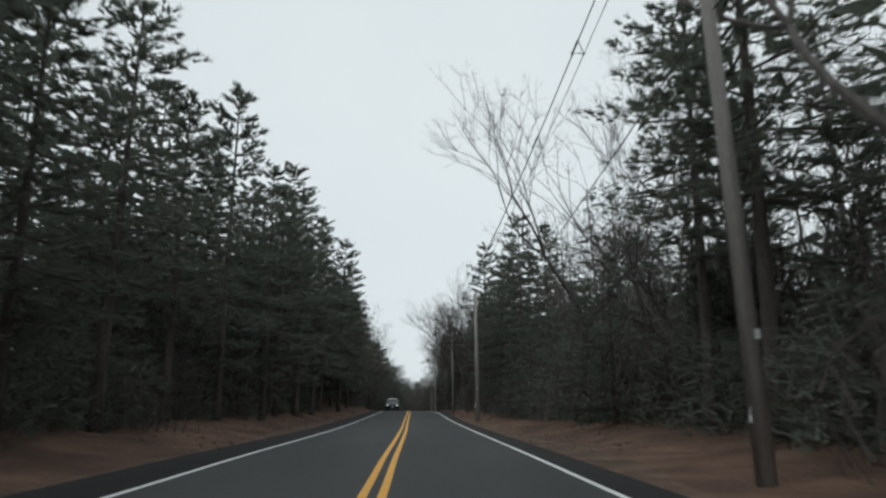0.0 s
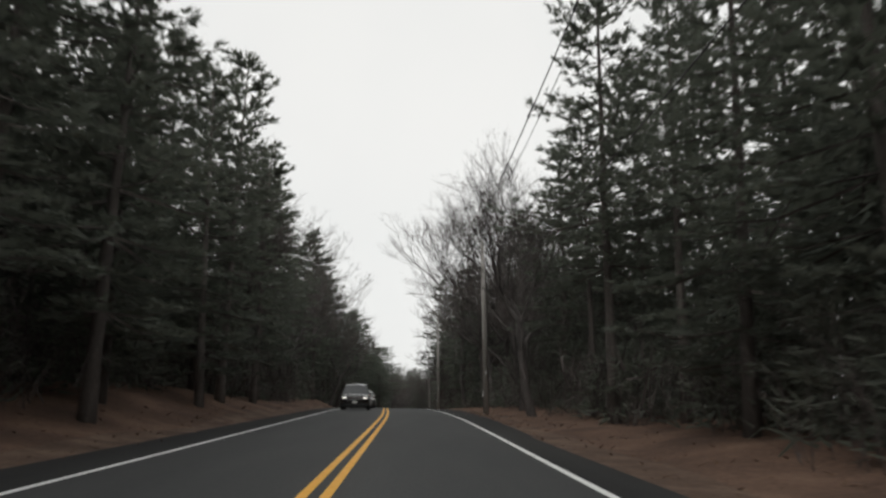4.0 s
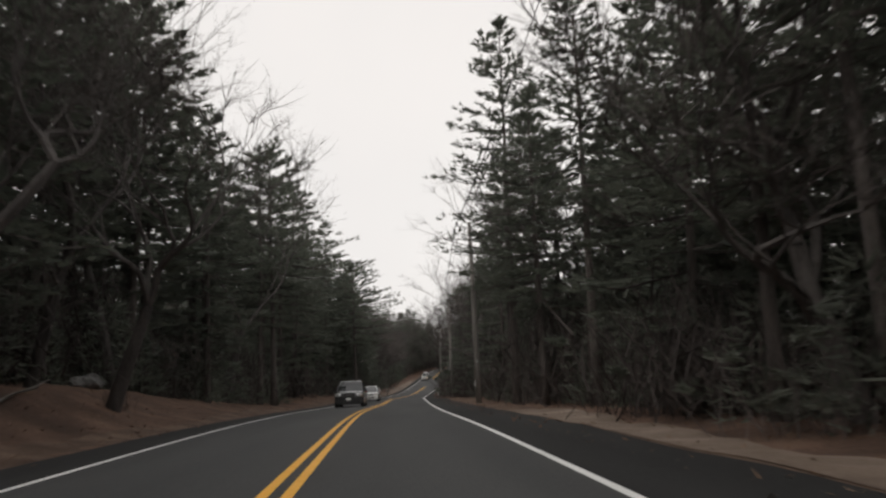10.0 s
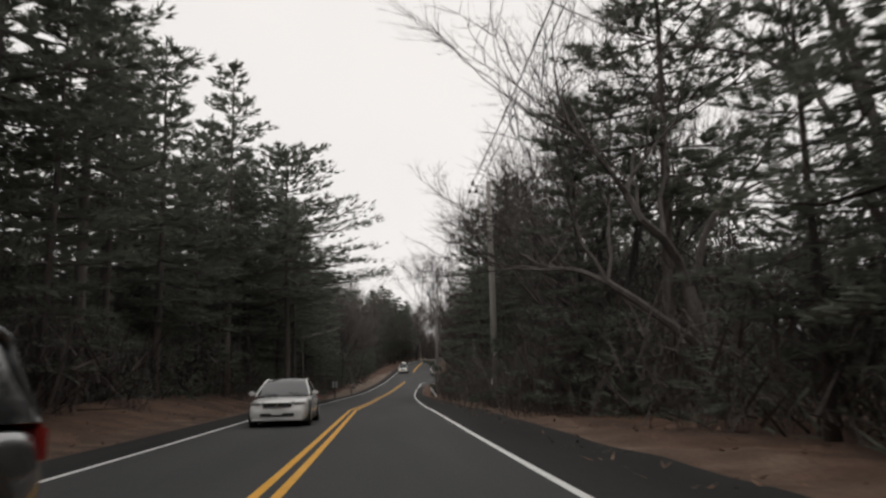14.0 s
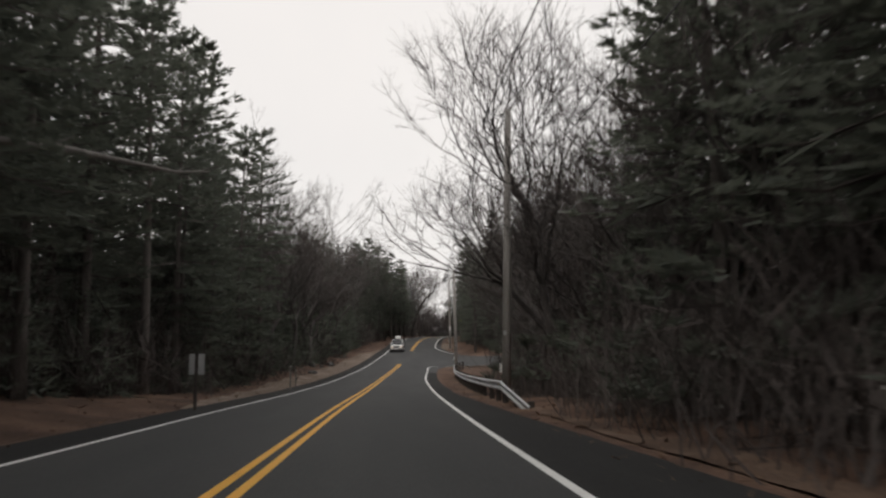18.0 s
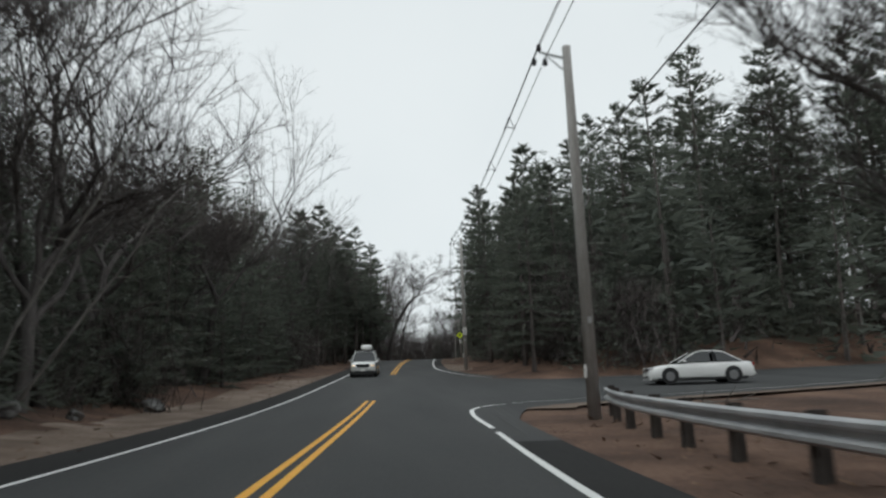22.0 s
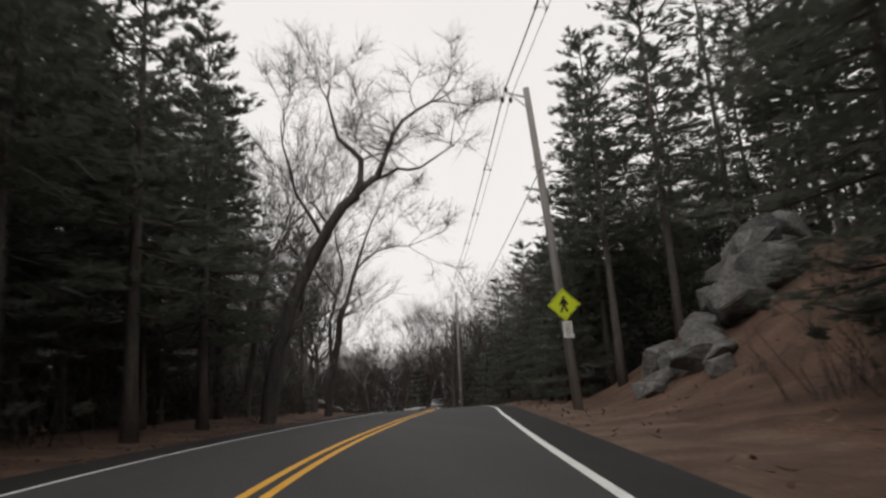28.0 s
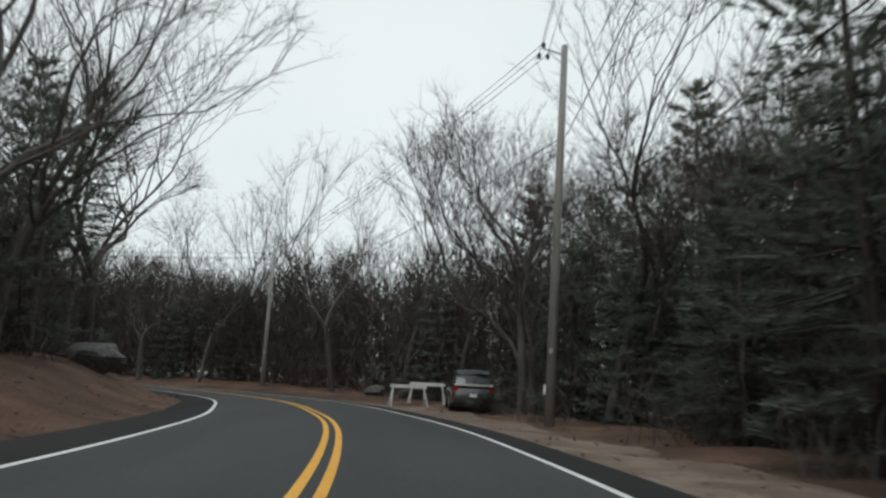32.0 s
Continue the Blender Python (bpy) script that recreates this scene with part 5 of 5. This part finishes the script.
guard_rail([beside(251.8, 5.6), beside(255.8, 5.4), beside(259.8, 5.2), beside(266.8, 5.2), beside(280.8, 5.35), beside(294.8, 5.6), beside(304.8, 5.9), beside(309.8, 6.6), beside(312.8, 7.6)], "galvanised steel guard rail on dark timber posts", 4.5)
guard_rail([(21, 318.8, 0), (24, 320, 0), (30, 322, 0), (38, 324.2, 0), (50, 326.8, 0), (56, 327.8, 0)], "guard rail along the side road")


# ---- stones ----
def stone(seed, sx, sy, sz, cuts=3, sharp=0.25):
    r = random.Random(seed)
    bm = bmesh.new()
    bmesh.ops.create_icosphere(bm, subdivisions=cuts, radius=1.0)
    off = [r.uniform(0, 9) for _ in range(6)]
    for vert in bm.verts:
        p = vert.co
        d = 1 + sharp * (math.sin(p.x * 2.3 + off[0]) * math.cos(p.y * 2.1 + off[1]) + 0.6 * math.sin(p.z * 3.7 + off[2] + p.x * 2) + 0.35 * math.sin(p.y * 6.1 + off[3] + p.z * 5))
        # flat cleaved facets
        for k in range(4):
            n = Vector((math.cos(off[k]), math.sin(off[k] * 1.7), math.sin(off[k + 2]))).normalized()
            e = p.normalized().dot(n) * d
            if e > 0.72:
                d *= 0.72 / e
        vert.co = Vector((p.x * d * sx, p.y * d * sy, p.z * d * sz))
    return bm


def put_stone(name, seed, x, y, sx, sy, sz, sink, label, group="boulders", turn=0, cuts=3, z=None):
    ob = part(name, stone(seed, sx, sy, sz, cuts), M_ROCK)
    ob.matrix_world = pose(x, y, (gz(x, y) if z is None else z) + sz - sink, 0, 0, turn)
    tagged(ob, label, "rock", group)


def block(seed, sx, sy, sz):
    """An angular cleaved block: the hull of a few scattered corners, its rims broken."""
    r = random.Random(seed)
    bm = bmesh.new()
    for _ in range(18):
        d = Vector((r.gauss(0, 1), r.gauss(0, 1), r.gauss(0, 1))).normalized()
        m = max(abs(d.x), abs(d.y), abs(d.z))
        d = d / m * r.uniform(0.75, 1.0)
        bm.verts.new((d.x * sx, d.y * sy, d.z * sz))
    bmesh.ops.convex_hull(bm, input=bm.verts)
    loose = [p for p in bm.verts if not p.link_faces]
    bmesh.ops.delete(bm, geom=loose, context='VERTS')
    bmesh.ops.bevel(bm, geom=list(bm.edges), offset=0.06 * min(sx, sy, sz), segments=2, affect='EDGES')
    return bm


ledge = holder("rock_ledge")
lr = random.Random(4)
for k in range(26):
    u = (k + lr.random()) / 26
    x, y = 16.8 + 8.0 * u + lr.gauss(0, 0.5), 397.6 + 4.5 * u + lr.gauss(0, 1.3)
    s = (0.4 + 0.75 * u) * lr.uniform(0.75, 1.25)
    o = part("block", block(300 + k, s * 1.1, s * 1.35, s * 0.85), M_ROCK, ledge)
    o.matrix_world = pose(x, y, gz(x, y) + s * 0.35 + 0.9 * u * lr.random(), lr.uniform(-22, 22), lr.uniform(-30, -4), lr.uniform(0, 360))
tagged(ledge, "grey cleaved granite ledge rising from the bank", "rock")
for k, (x, y, s) in enumerate([(-8.2, 317.8, 0.4), (-8.8, 311.8, 0.25), (-9.6, 309.3, 0.3), (-9.0, 301.8, 0.3), (-8.4, 337.4, 0.6), (-8.9, 346.8, 0.5), (21.2, 339.8, 0.5), (13.5, 341.8, 0.6), (17, 343.8, 0.7),
                               (5.2, 451.8, 1.3), (8.2, 448.8, 0.8), (3.6, 458.8, 1.5), (6.8, 464.8, 0.9), (9.0, 436.8, 0.5), (20.6, 480.3, 0.75), (18.4, 482.8, 0.6), (7.8, 134, 0.35), (8.6, 137, 0.5), (7.6, 96, 0.3), (-15, 164, 0.5)]):
    put_stone("boulder", 20 + k, x, y, s, s * 1.25, s * 0.7, s * 0.25, "rounded grey boulder on the forest floor", "boulders", k * 37)


# ---- cars ----
def pod(cx, cy, cz, rx, ry, rz, turn):
    """A rounded box: a squared-off ellipsoid turned about the vertical."""
    v, f = [], []
    nu, nv = 20, 10

    def p(c, e=0.45):
        return math.copysign(abs(c) ** e, c)
    ct, st = math.cos(math.radians(turn)), math.sin(math.radians(turn))
    for j in range(nv + 1):
        b = math.pi * (j / nv - 0.5)
        for i in range(nu):
            a = 2 * math.pi * i / nu
            x, y, z = rx * p(math.cos(a)) * p(math.cos(b)), ry * p(math.sin(a)) * p(math.cos(b)), rz * p(math.sin(b))
            v.append((cx + x * ct - y * st, cy + x * st + y * ct, cz + z))
    for j in range(nv):
        for i in range(nu):
            f.append((j * nu + i, j * nu + (i + 1) % nu, (j + 1) * nu + (i + 1) % nu, (j + 1) * nu + i))
    return v, f


def car(name, paint_mat, length, width, height, kind, lit, label, box_on_roof=False):
    """A car along +y (its nose), built from lofted stations."""
    root = holder(name)
    L, W, H = length, width / 2, height
    suv = kind == "suv"
    belt = H * (0.62 if suv else 0.655)
    clear = 0.22 if suv else 0.16
    hood = H * (0.60 if suv else 0.61)
    # stations from tail to nose: (place, top, half width, bottom)
    keys = [(-0.502, 0.62, 0.80, 2.0), (-0.49, 0.86, 0.90, 1.5), (-0.46, 0.97, 0.96, 1.1), (-0.36, 1.0, 0.99, 1.0), (-0.15, 1.0, 1.0, 1.0), (0.1, 1.0, 1.0, 1.0), (0.2, 0.975, 0.995, 1.0), (0.3, 0.945, 0.985, 1.0), (0.40, 0.895, 0.965, 1.0), (0.46, 0.83, 0.92, 1.05), (0.49, 0.73, 0.86, 1.25), (0.503, 0.58, 0.76, 1.8)]
    if suv:
        keys[7:] = [(0.3, 0.975, 0.99, 1.0), (0.40, 0.95, 0.975, 1.0), (0.455, 0.915, 0.945, 1.05), (0.485, 0.84, 0.90, 1.2), (0.503, 0.66, 0.82, 1.7)]
    fine = catmull([keys[0], *keys, keys[-1]], 0.035)
    v, f = [], []
    top_all = belt
    half = [(0.80, 0.0), (0.93, 0.06), (0.985, 0.22), (1.0, 0.45), (0.99, 0.66), (0.965, 0.80), (0.93, 0.91), (0.84, 0.975), (0.60, 1.0), (0.25, 1.012)]
    ring = 2 * len(half)
    for u, top, hw, bot in fine:
        mixh = min(max((u - 0.12) / 0.12, 0), 1)
        y, zt, w, zb = u * L, (belt * (1 - mixh) + hood * 1.05 * mixh) * top, W * hw, clear * bot
        cs = [(-w * a, zb + (zt - zb) * h) for a, h in half] + [(w * a, zb + (zt - zb) * h) for a, h in reversed(half)]
        v += [(x, y, z) for x, z in cs]
    for i in range(len(fine) - 1):
        for k in range(ring):
            f.append((i * ring + k, (i + 1) * ring + k, (i + 1) * ring + (k + 1) % ring, i * ring + (k + 1) % ring))
    f.append(tuple(range(ring)))
    f.append(tuple(range((len(fine) - 1) * ring + ring - 1, (len(fine) - 1) * ring - 1, -1)))
    part("body", (v, f), paint_mat, root, smooth=True)
    part("sill", box(0, 0, clear + 0.06, 2 * W * 0.97, L * 0.86, 0.16, 0.04), M_TRIM, root)
    # glasshouse: one arched band from the cowl over the roof to the tail, and two sides
    back = -0.487 if suv else -0.385
    rear_roof = -0.43 if suv else -0.20
    front_roof, cowl = (0.07, 0.235) if suv else (0.03, 0.225)
    zb, zr = belt - 0.02, H - 0.03
    wb, wr = W * 0.91, W * 0.70
    edge = [(wb, cowl, zb), (wb * 0.55 + wr * 0.45, cowl * 0.52 + front_roof * 0.48, zb * 0.5 + zr * 0.5), (wr, front_roof, zr - 0.02), (wr * 0.99, (front_roof + rear_roof) / 2, zr + 0.015), (wr * 0.96, rear_roof, zr - 0.03), (wb * 0.5 + wr * 0.46, back * 0.5 + rear_roof * 0.5, zb * 0.5 + zr * 0.5), (wb * 0.95, back, zb)]
    edge = catmull([edge[0], *edge, edge[-1]], 0.05)
    edge[:, 1] *= L
    m = len(edge)
    front_n = int(np.argmin(np.abs(edge[:, 1] - front_roof * L)))
    rear_n = int(np.argmin(np.abs(edge[:, 1] - rear_roof * L)))

    def band(a, b, inset=1.0, lift=0.0):
        bv, bf = [], []
        for x, y, z in edge[a:b + 1]:
            rise_z = (z - zb) / (zr - zb)
            for q in (-1, -0.75, -0.4, 0, 0.4, 0.75, 1):
                bow = 1 - q * q
                bulge = (0.13 if y > 0 else -0.10) * (1 - rise_z) * bow
                bv.append((x * q * inset, y + bulge, z + 0.05 * bow * rise_z + lift))
        for r0 in range(b - a):
            for c in range(6):
                bf.append((r0 * 7 + c, r0 * 7 + c + 1, r0 * 7 + 8 + c, r0 * 7 + 7 + c))
        return bv, bf
    part("windscreen", band(0, front_n), M_GLASS, root, "dark sloping glass", smooth=True)
    part("roof", band(front_n, rear_n), paint_mat, root, smooth=True)
    part("rear_window", band(rear_n, m - 1), M_GLASS, root, "dark glass", smooth=True)
    for s in (-1, 1):
        for lo, hi in ((-0.11, cowl), (back, -0.13)):
            pts = [p for p in edge if lo * L <= p[1] <= hi * L]
            sv = [c for p in pts for c in ((s * (p[0] - 0.012), p[1], p[2]), (s * wb, p[1], zb))]
            part("side_window", (sv, [(2 * k, 2 * k + 1, 2 * k + 3, 2 * k + 2) for k in range(len(pts) - 1)]), M_GLASS, root, "dark glass")
        part("roof_rail", tube([(s * p[0], p[1], p[2]) for p in edge], [0.036] * m, 6), paint_mat, root, smooth=True)
        part("pillar", tube([(s * wb, -0.12 * L, zb), (s * wr, -0.12 * L, zr)], [0.035, 0.03], 5), M_TRIM, root)
        part("belt_trim", tube([(s * wb * 1.005, cowl * L, zb + 0.01), (s * wb * 1.01, 0, zb + 0.01), (s * wb * 0.97, back * L, zb + 0.01)], [0.014] * 3, 4), M_TRIM, root)
    for s in (-1, 1):
        part("mirror", box(s * (W + 0.08), 0.17 * L, belt + 0.05, 0.2, 0.12, 0.14, 0.04), paint_mat, root)
        if suv:
            lamp = part("headlamp", pod(s * W * 0.69, L * 0.456, hood * 0.76, W * 0.20, 0.22, 0.105, -20 * s), M_LAMP, root, smooth=True)
            if lit:
                part("bulb", pod(s * W * 0.70, L * 0.498, hood * 0.755, W * 0.13, 0.05, 0.035, -14 * s), lit, lamp, "lit lamp", smooth=True)
        else:
            part("headlamp", pod(s * W * 0.62, L * 0.448, hood * 0.81, W * 0.22, 0.25, 0.055, -26 * s), M_LAMP, root, smooth=True)
        part("tail_lamp", box(s * W * 0.80, -L * 0.485, belt * 0.84, W * 0.30, 0.10, 0.26 if suv else 0.16, 0.03), M_TAIL, root)
        for yy in (0.31, -0.29):
            wheel_r = 0.36 if suv else 0.33
            wx = s * (W - 0.10)
            tyre = part("wheel", tube([(wx - 0.11 * s, yy * L, wheel_r), (wx - 0.09 * s, yy * L, wheel_r), (wx + 0.09 * s, yy * L, wheel_r), (wx + 0.115 * s, yy * L, wheel_r)], [wheel_r * 0.92, wheel_r, wheel_r, wheel_r * 0.9], 20), M_TYRE, root)
            part("rim", tube([(wx + 0.10 * s, yy * L, wheel_r), (wx + 0.122 * s, yy * L, wheel_r)], [wheel_r * 0.66, wheel_r * 0.6], 16), M_RIM, tyre)
            part("arch", tube([(wx - 0.02 * s, yy * L, wheel_r + 0.02), (s * (W + 0.006), yy * L, wheel_r + 0.02)], [wheel_r * 1.16, wheel_r * 1.16], 20), M_TRIM, root)
    gh = 0.24 if suv else 0.13
    part("grille", box(0, L * 0.494, hood * 0.75, W * (1.02 if suv else 0.94), 0.09, gh, 0.03), M_TRIM, root)
    for k in range(4 if suv else 2):
        part("grille_bar", box(0, L * 0.502, hood * 0.75 - gh * 0.42 + gh * 0.84 * k / (3 if suv else 1), W * 0.95, 0.085, 0.02, 0.006), M_CHROME, root)
    part("emblem", tube([(0, L * 0.502, hood * 0.75), (0, L * 0.502 + 0.055, hood * 0.75)], [0.055, 0.05], 14), M_CHROME, root, "plain oval chrome badge")
    if suv:
        part("front_bumper", box(0, L * 0.487, clear + 0.12, W * 1.78, 0.30, 0.34, 0.08), M_TRIM, root, "dark unpainted lower bumper")
    for s in (-1, 1):
        part("fog_lamp_recess", box(s * W * 0.72, L * 0.484, clear + 0.22, W * 0.24, 0.14, 0.12, 0.04, Matrix.Rotation(math.radians(-16 * s), 3, 'Z')), M_TRIM, root)
        part("wiper", tube([(s * W * 0.45 - 0.25, cowl * L + 0.10, zb + 0.03), (s * W * 0.45 + 0.2, cowl * L - 0.02, zb + 0.09)], [0.01, 0.008], 4), M_TRIM, root)
        for k in (0.06, -0.24):
            part("door_handle", box(s * (W + 0.004), k * L, belt * 0.86, 0.03, 0.16, 0.03, 0.008), paint_mat, root)
    part("lower_intake", box(0, L * 0.494, clear + 0.19, W * 1.2, 0.12, 0.19, 0.05), M_TRIM, root)
    if not suv:
        part("chin_lip", box(0, L * 0.480, clear + 0.06, W * 1.66, 0.22, 0.06, 0.02), paint_mat, root)
    part("licence_plate", box(0, L * 0.515, clear + 0.27, 0.31, 0.03, 0.155, 0.004), M_PLATE, root)
    part("licence_plate", box(0, -L * 0.503, belt * 0.62, 0.31, 0.03, 0.155, 0.004), M_PLATE, root)
    part("rear_bumper", box(0, -L * 0.49, clear + 0.22, W * 1.8, 0.16, 0.22, 0.05), M_TRIM if suv else paint_mat, root)
    if box_on_roof:
        part("roof_box", pod(-0.1, -0.12 * L, H + 0.24, 0.42, 0.78, 0.19, 0), M_PAINT_WHITE, root, "white luggage box", smooth=True)
        for k in (-0.28, 0.02):
            part("roof_bar", box(0, k * L, H + 0.03, W * 1.4, 0.06, 0.06, 0.02), M_TRIM, root)
    tagged(root, label, "car", "cars")
    return root


def park(ob, y_along, lat, toward):
    i = at_y(y_along)
    p = LINE[i] + SIDE[i] * lat
    t = TAN[i]
    slope = math.degrees(math.asin((LINE[min(i + 2, NL - 1)][2] - LINE[max(i - 2, 0)][2]) / 4))
    a = math.degrees(math.atan2(-t[0], t[1])) + (180 if toward else 0)
    ob.matrix_world = pose(p[0], p[1], p[2] + 0.004, -slope if toward else slope, 0, a)


park(car("black_suv", M_PAINT_BLACK, 4.7, 1.88, 1.68, "suv", M_LAMP_WHITE, "glossy black sport utility car with lit headlamps on the road"), 108.3, -2.0, True)
park(car("silver_sedan", M_PAINT_SILVER, 4.8, 1.82, 1.46, "sedan", None, "silver sedan driving in the opposite lane"), 121.6, -2.0, True)
park(car("black_sedan", M_PAINT_BLACK, 4.75, 1.82, 1.45, "sedan", None, "black sedan in the opposite lane"), 126.6, -1.85, True)
park(car("grey_suv", M_PAINT_GREY, 4.5, 1.82, 1.65, "suv", None, "dark grey sport utility car in the opposite lane"), 187.5, -1.75, True)
park(car("white_coupe", M_PAINT_WHITE, 4.6, 1.78, 1.38, "sedan", None, "white coupe in the opposite lane"), 208.6, -1.75, True)
park(car("pale_suv", M_PAINT_SAGE, 4.6, 1.85, 1.76, "suv", M_LAMP_ON, "pale grey sport utility car with a roof box and lit headlamps", True), 344.8, -1.95, True)
parked = car("parked_suv", M_PAINT_GREY, 4.7, 1.88, 1.75, "suv", None, "dark grey sport utility car parked on the sandy verge")
parked.matrix_world = pose(22.2, 468.8, gz(22.2, 468.8) + 0.03, 0, 0, -4)
white = car("white_sedan", M_PAINT_WHITE, 4.65, 1.8, 1.43, "sedan", None, "white sedan waiting on the side road")
white.matrix_world = pose(14.3, 323.4, float(road_level(14.3, 323.4)[0]), 0, 0, 80)


# ---- barrier, posts and fallen wood ----
def sawhorse(x, y, turn):
    root = holder("wooden_barrier")
    part("rail", box(0, 0, 1.02, 1.9, 0.06, 0.18, 0.01), M_LABEL, root)
    for s in (-1, 1):
        for k in (-1, 1):
            part("leg", tube([(s * 0.8, 0, 1.0), (s * 0.95, k * 0.38, 0)], [0.035, 0.035], 4), M_LABEL, root)
    root.matrix_world = pose(x, y, gz(x, y), 0, 0, turn)
    tagged(root, "white wooden sawhorse barrier on the verge", "barrier", "barriers")


sawhorse(19.8, 473.3, 8)
sawhorse(20.9, 474.8, -14)


def marker_post(x, y, h):
    root = holder("marker_post")
    part("stake", box(0, 0, h / 2 - 0.15, 0.09, 0.05, h + 0.3, 0.006), M_WOODPALE, root)
    part("cap", box(0, 0, h - 0.02, 0.1, 0.06, 0.05, 0.006), M_LABEL, root)
    root.matrix_world = pose(x, y, gz(x, y), 0, 0, rng.uniform(0, 40))
    tagged(root, "thin pale marker stake beside the road", "post", "marker posts")


for x, y, h in ((-7.6, 341.8, 2.0), (-8.2, 276.8, 1.3), (-8.5, 282.8, 1.0), (9.8, 360.8, 1.0), (1.8, 236.8, 0.9), (2.2, 239.8, 0.8), (2.0, 242.8, 0.9)):
    marker_post(x, y, h)


def leaning_trunk(x, y, length, turn, tilt, rad=0.06):
    root = holder("fallen_tree")
    r = random.Random(int(x * 31 + y * 7))
    n = 7
    pts = [Vector((math.sin(math.radians(tilt)) * length * k / n + r.gauss(0, 0.05), r.gauss(0, 0.05), math.cos(math.radians(tilt)) * length * k / n)) for k in range(n + 1)]
    part("trunk", tube(pts, [rad * (1 - 0.75 * k / n) for k in range(n + 1)], 7), M_WOODPALE, root, smooth=True)
    for k in (3, 4, 5, 6):
        d = Vector((r.uniform(-1, 1), r.uniform(-1, 1), r.uniform(0, 0.8))) * 0.6
        part("branch", tube([pts[k], pts[k] + d], [0.025, 0.008], 4), M_WOODPALE, root)
    root.matrix_world = pose(x, y, gz(x, y) - 0.05, 0, 0, turn)
    tagged(root, "pale dead trunk leaning among the dark trees", "dead tree", "fallen and leaning dead trees")


for x, y, ln, turn, tilt in ((-15.5, 66, 11, 20, 17), (10.5, 66, 7, 200, 40), (11.0, 128, 9, 170, 45), (9.0, 131, 10, 180, 30), (-10.2, 308.8, 8, 10, 25), (-9.8, 310.3, 7, 5, 32),
                             (17, 342.8, 8, 160, 4), (19.5, 342.3, 9, 40, 3), (22.5, 342.8, 9, 90, 3), (12.5, 346.8, 7, 20, 86), (9.5, 326.8 + 22, 6, 15, 84), (-14.2, 112, 8, 25, 20), (-12.4, 152, 6, 100, 82), (6.2, 313.7, 4.5, 12, 88), (7.4, 312.4, 4, 12, 88)):
    leaning_trunk(x, y, ln, turn, tilt)


def hanging_limb():
    """A broken pale limb that sticks out of a pine's trunk over the verge."""
    root = holder("dead_limb")
    z0 = gz(-11.6, 247.0)
    pts = [Vector((-11.6, 247.1, z0 + 5.0)), Vector((-10.7, 248.4, z0 + 5.15)), Vector((-10.2, 249.8, z0 + 5.45)), Vector((-9.6, 252.0, z0 + 5.75)), Vector((-8.9, 254.3, z0 + 6.05)), Vector((-8.4, 256.0, z0 + 6.5))]
    part("limb", tube(pts, [0.10, 0.095, 0.085, 0.07, 0.05, 0.02], 7), M_WOODPALE, root, smooth=True)
    for k, d in ((2, (0.3, 0.5, 0.35)), (3, (-0.2, 0.6, -0.3)), (4, (0.2, 0.5, 0.3))):
        part("twig", tube([pts[k], pts[k] + Vector(d)], [0.03, 0.01], 5), M_WOODPALE, root)
    tagged(root, "pale broken limb sticking out of a pine over the verge", "branch")


hanging_limb()


def sign_back(x, y, turn):
    """A small sign seen from behind, on a dark post."""
    root = holder("road_sign")
    part("post", box(0, -0.05, 0.65, 0.09, 0.06, 2.1, 0.008), M_POST, root)
    part("plate", box(0, 0, 1.38, 0.46, 0.012, 0.61, 0.004), M_STEEL, root, "bare grey metal back")
    for h in (1.2, 1.56):
        part("bolt", tube([(0, -0.09, h), (0, -0.03, h)], [0.012, 0.012], 6), M_STEEL, root)
    root.matrix_world = pose(x, y, gz(x, y), 0, 0, turn)
    tagged(root, "small road sign seen from its grey back on a dark post", "road sign")


sign_back(-9.0, 258.0, -4)
part("rear_trim", box(0, -2.38, 1.10, 1.62, 0.05, 0.09, 0.02), M_PLATE, parked, "pale trim band")
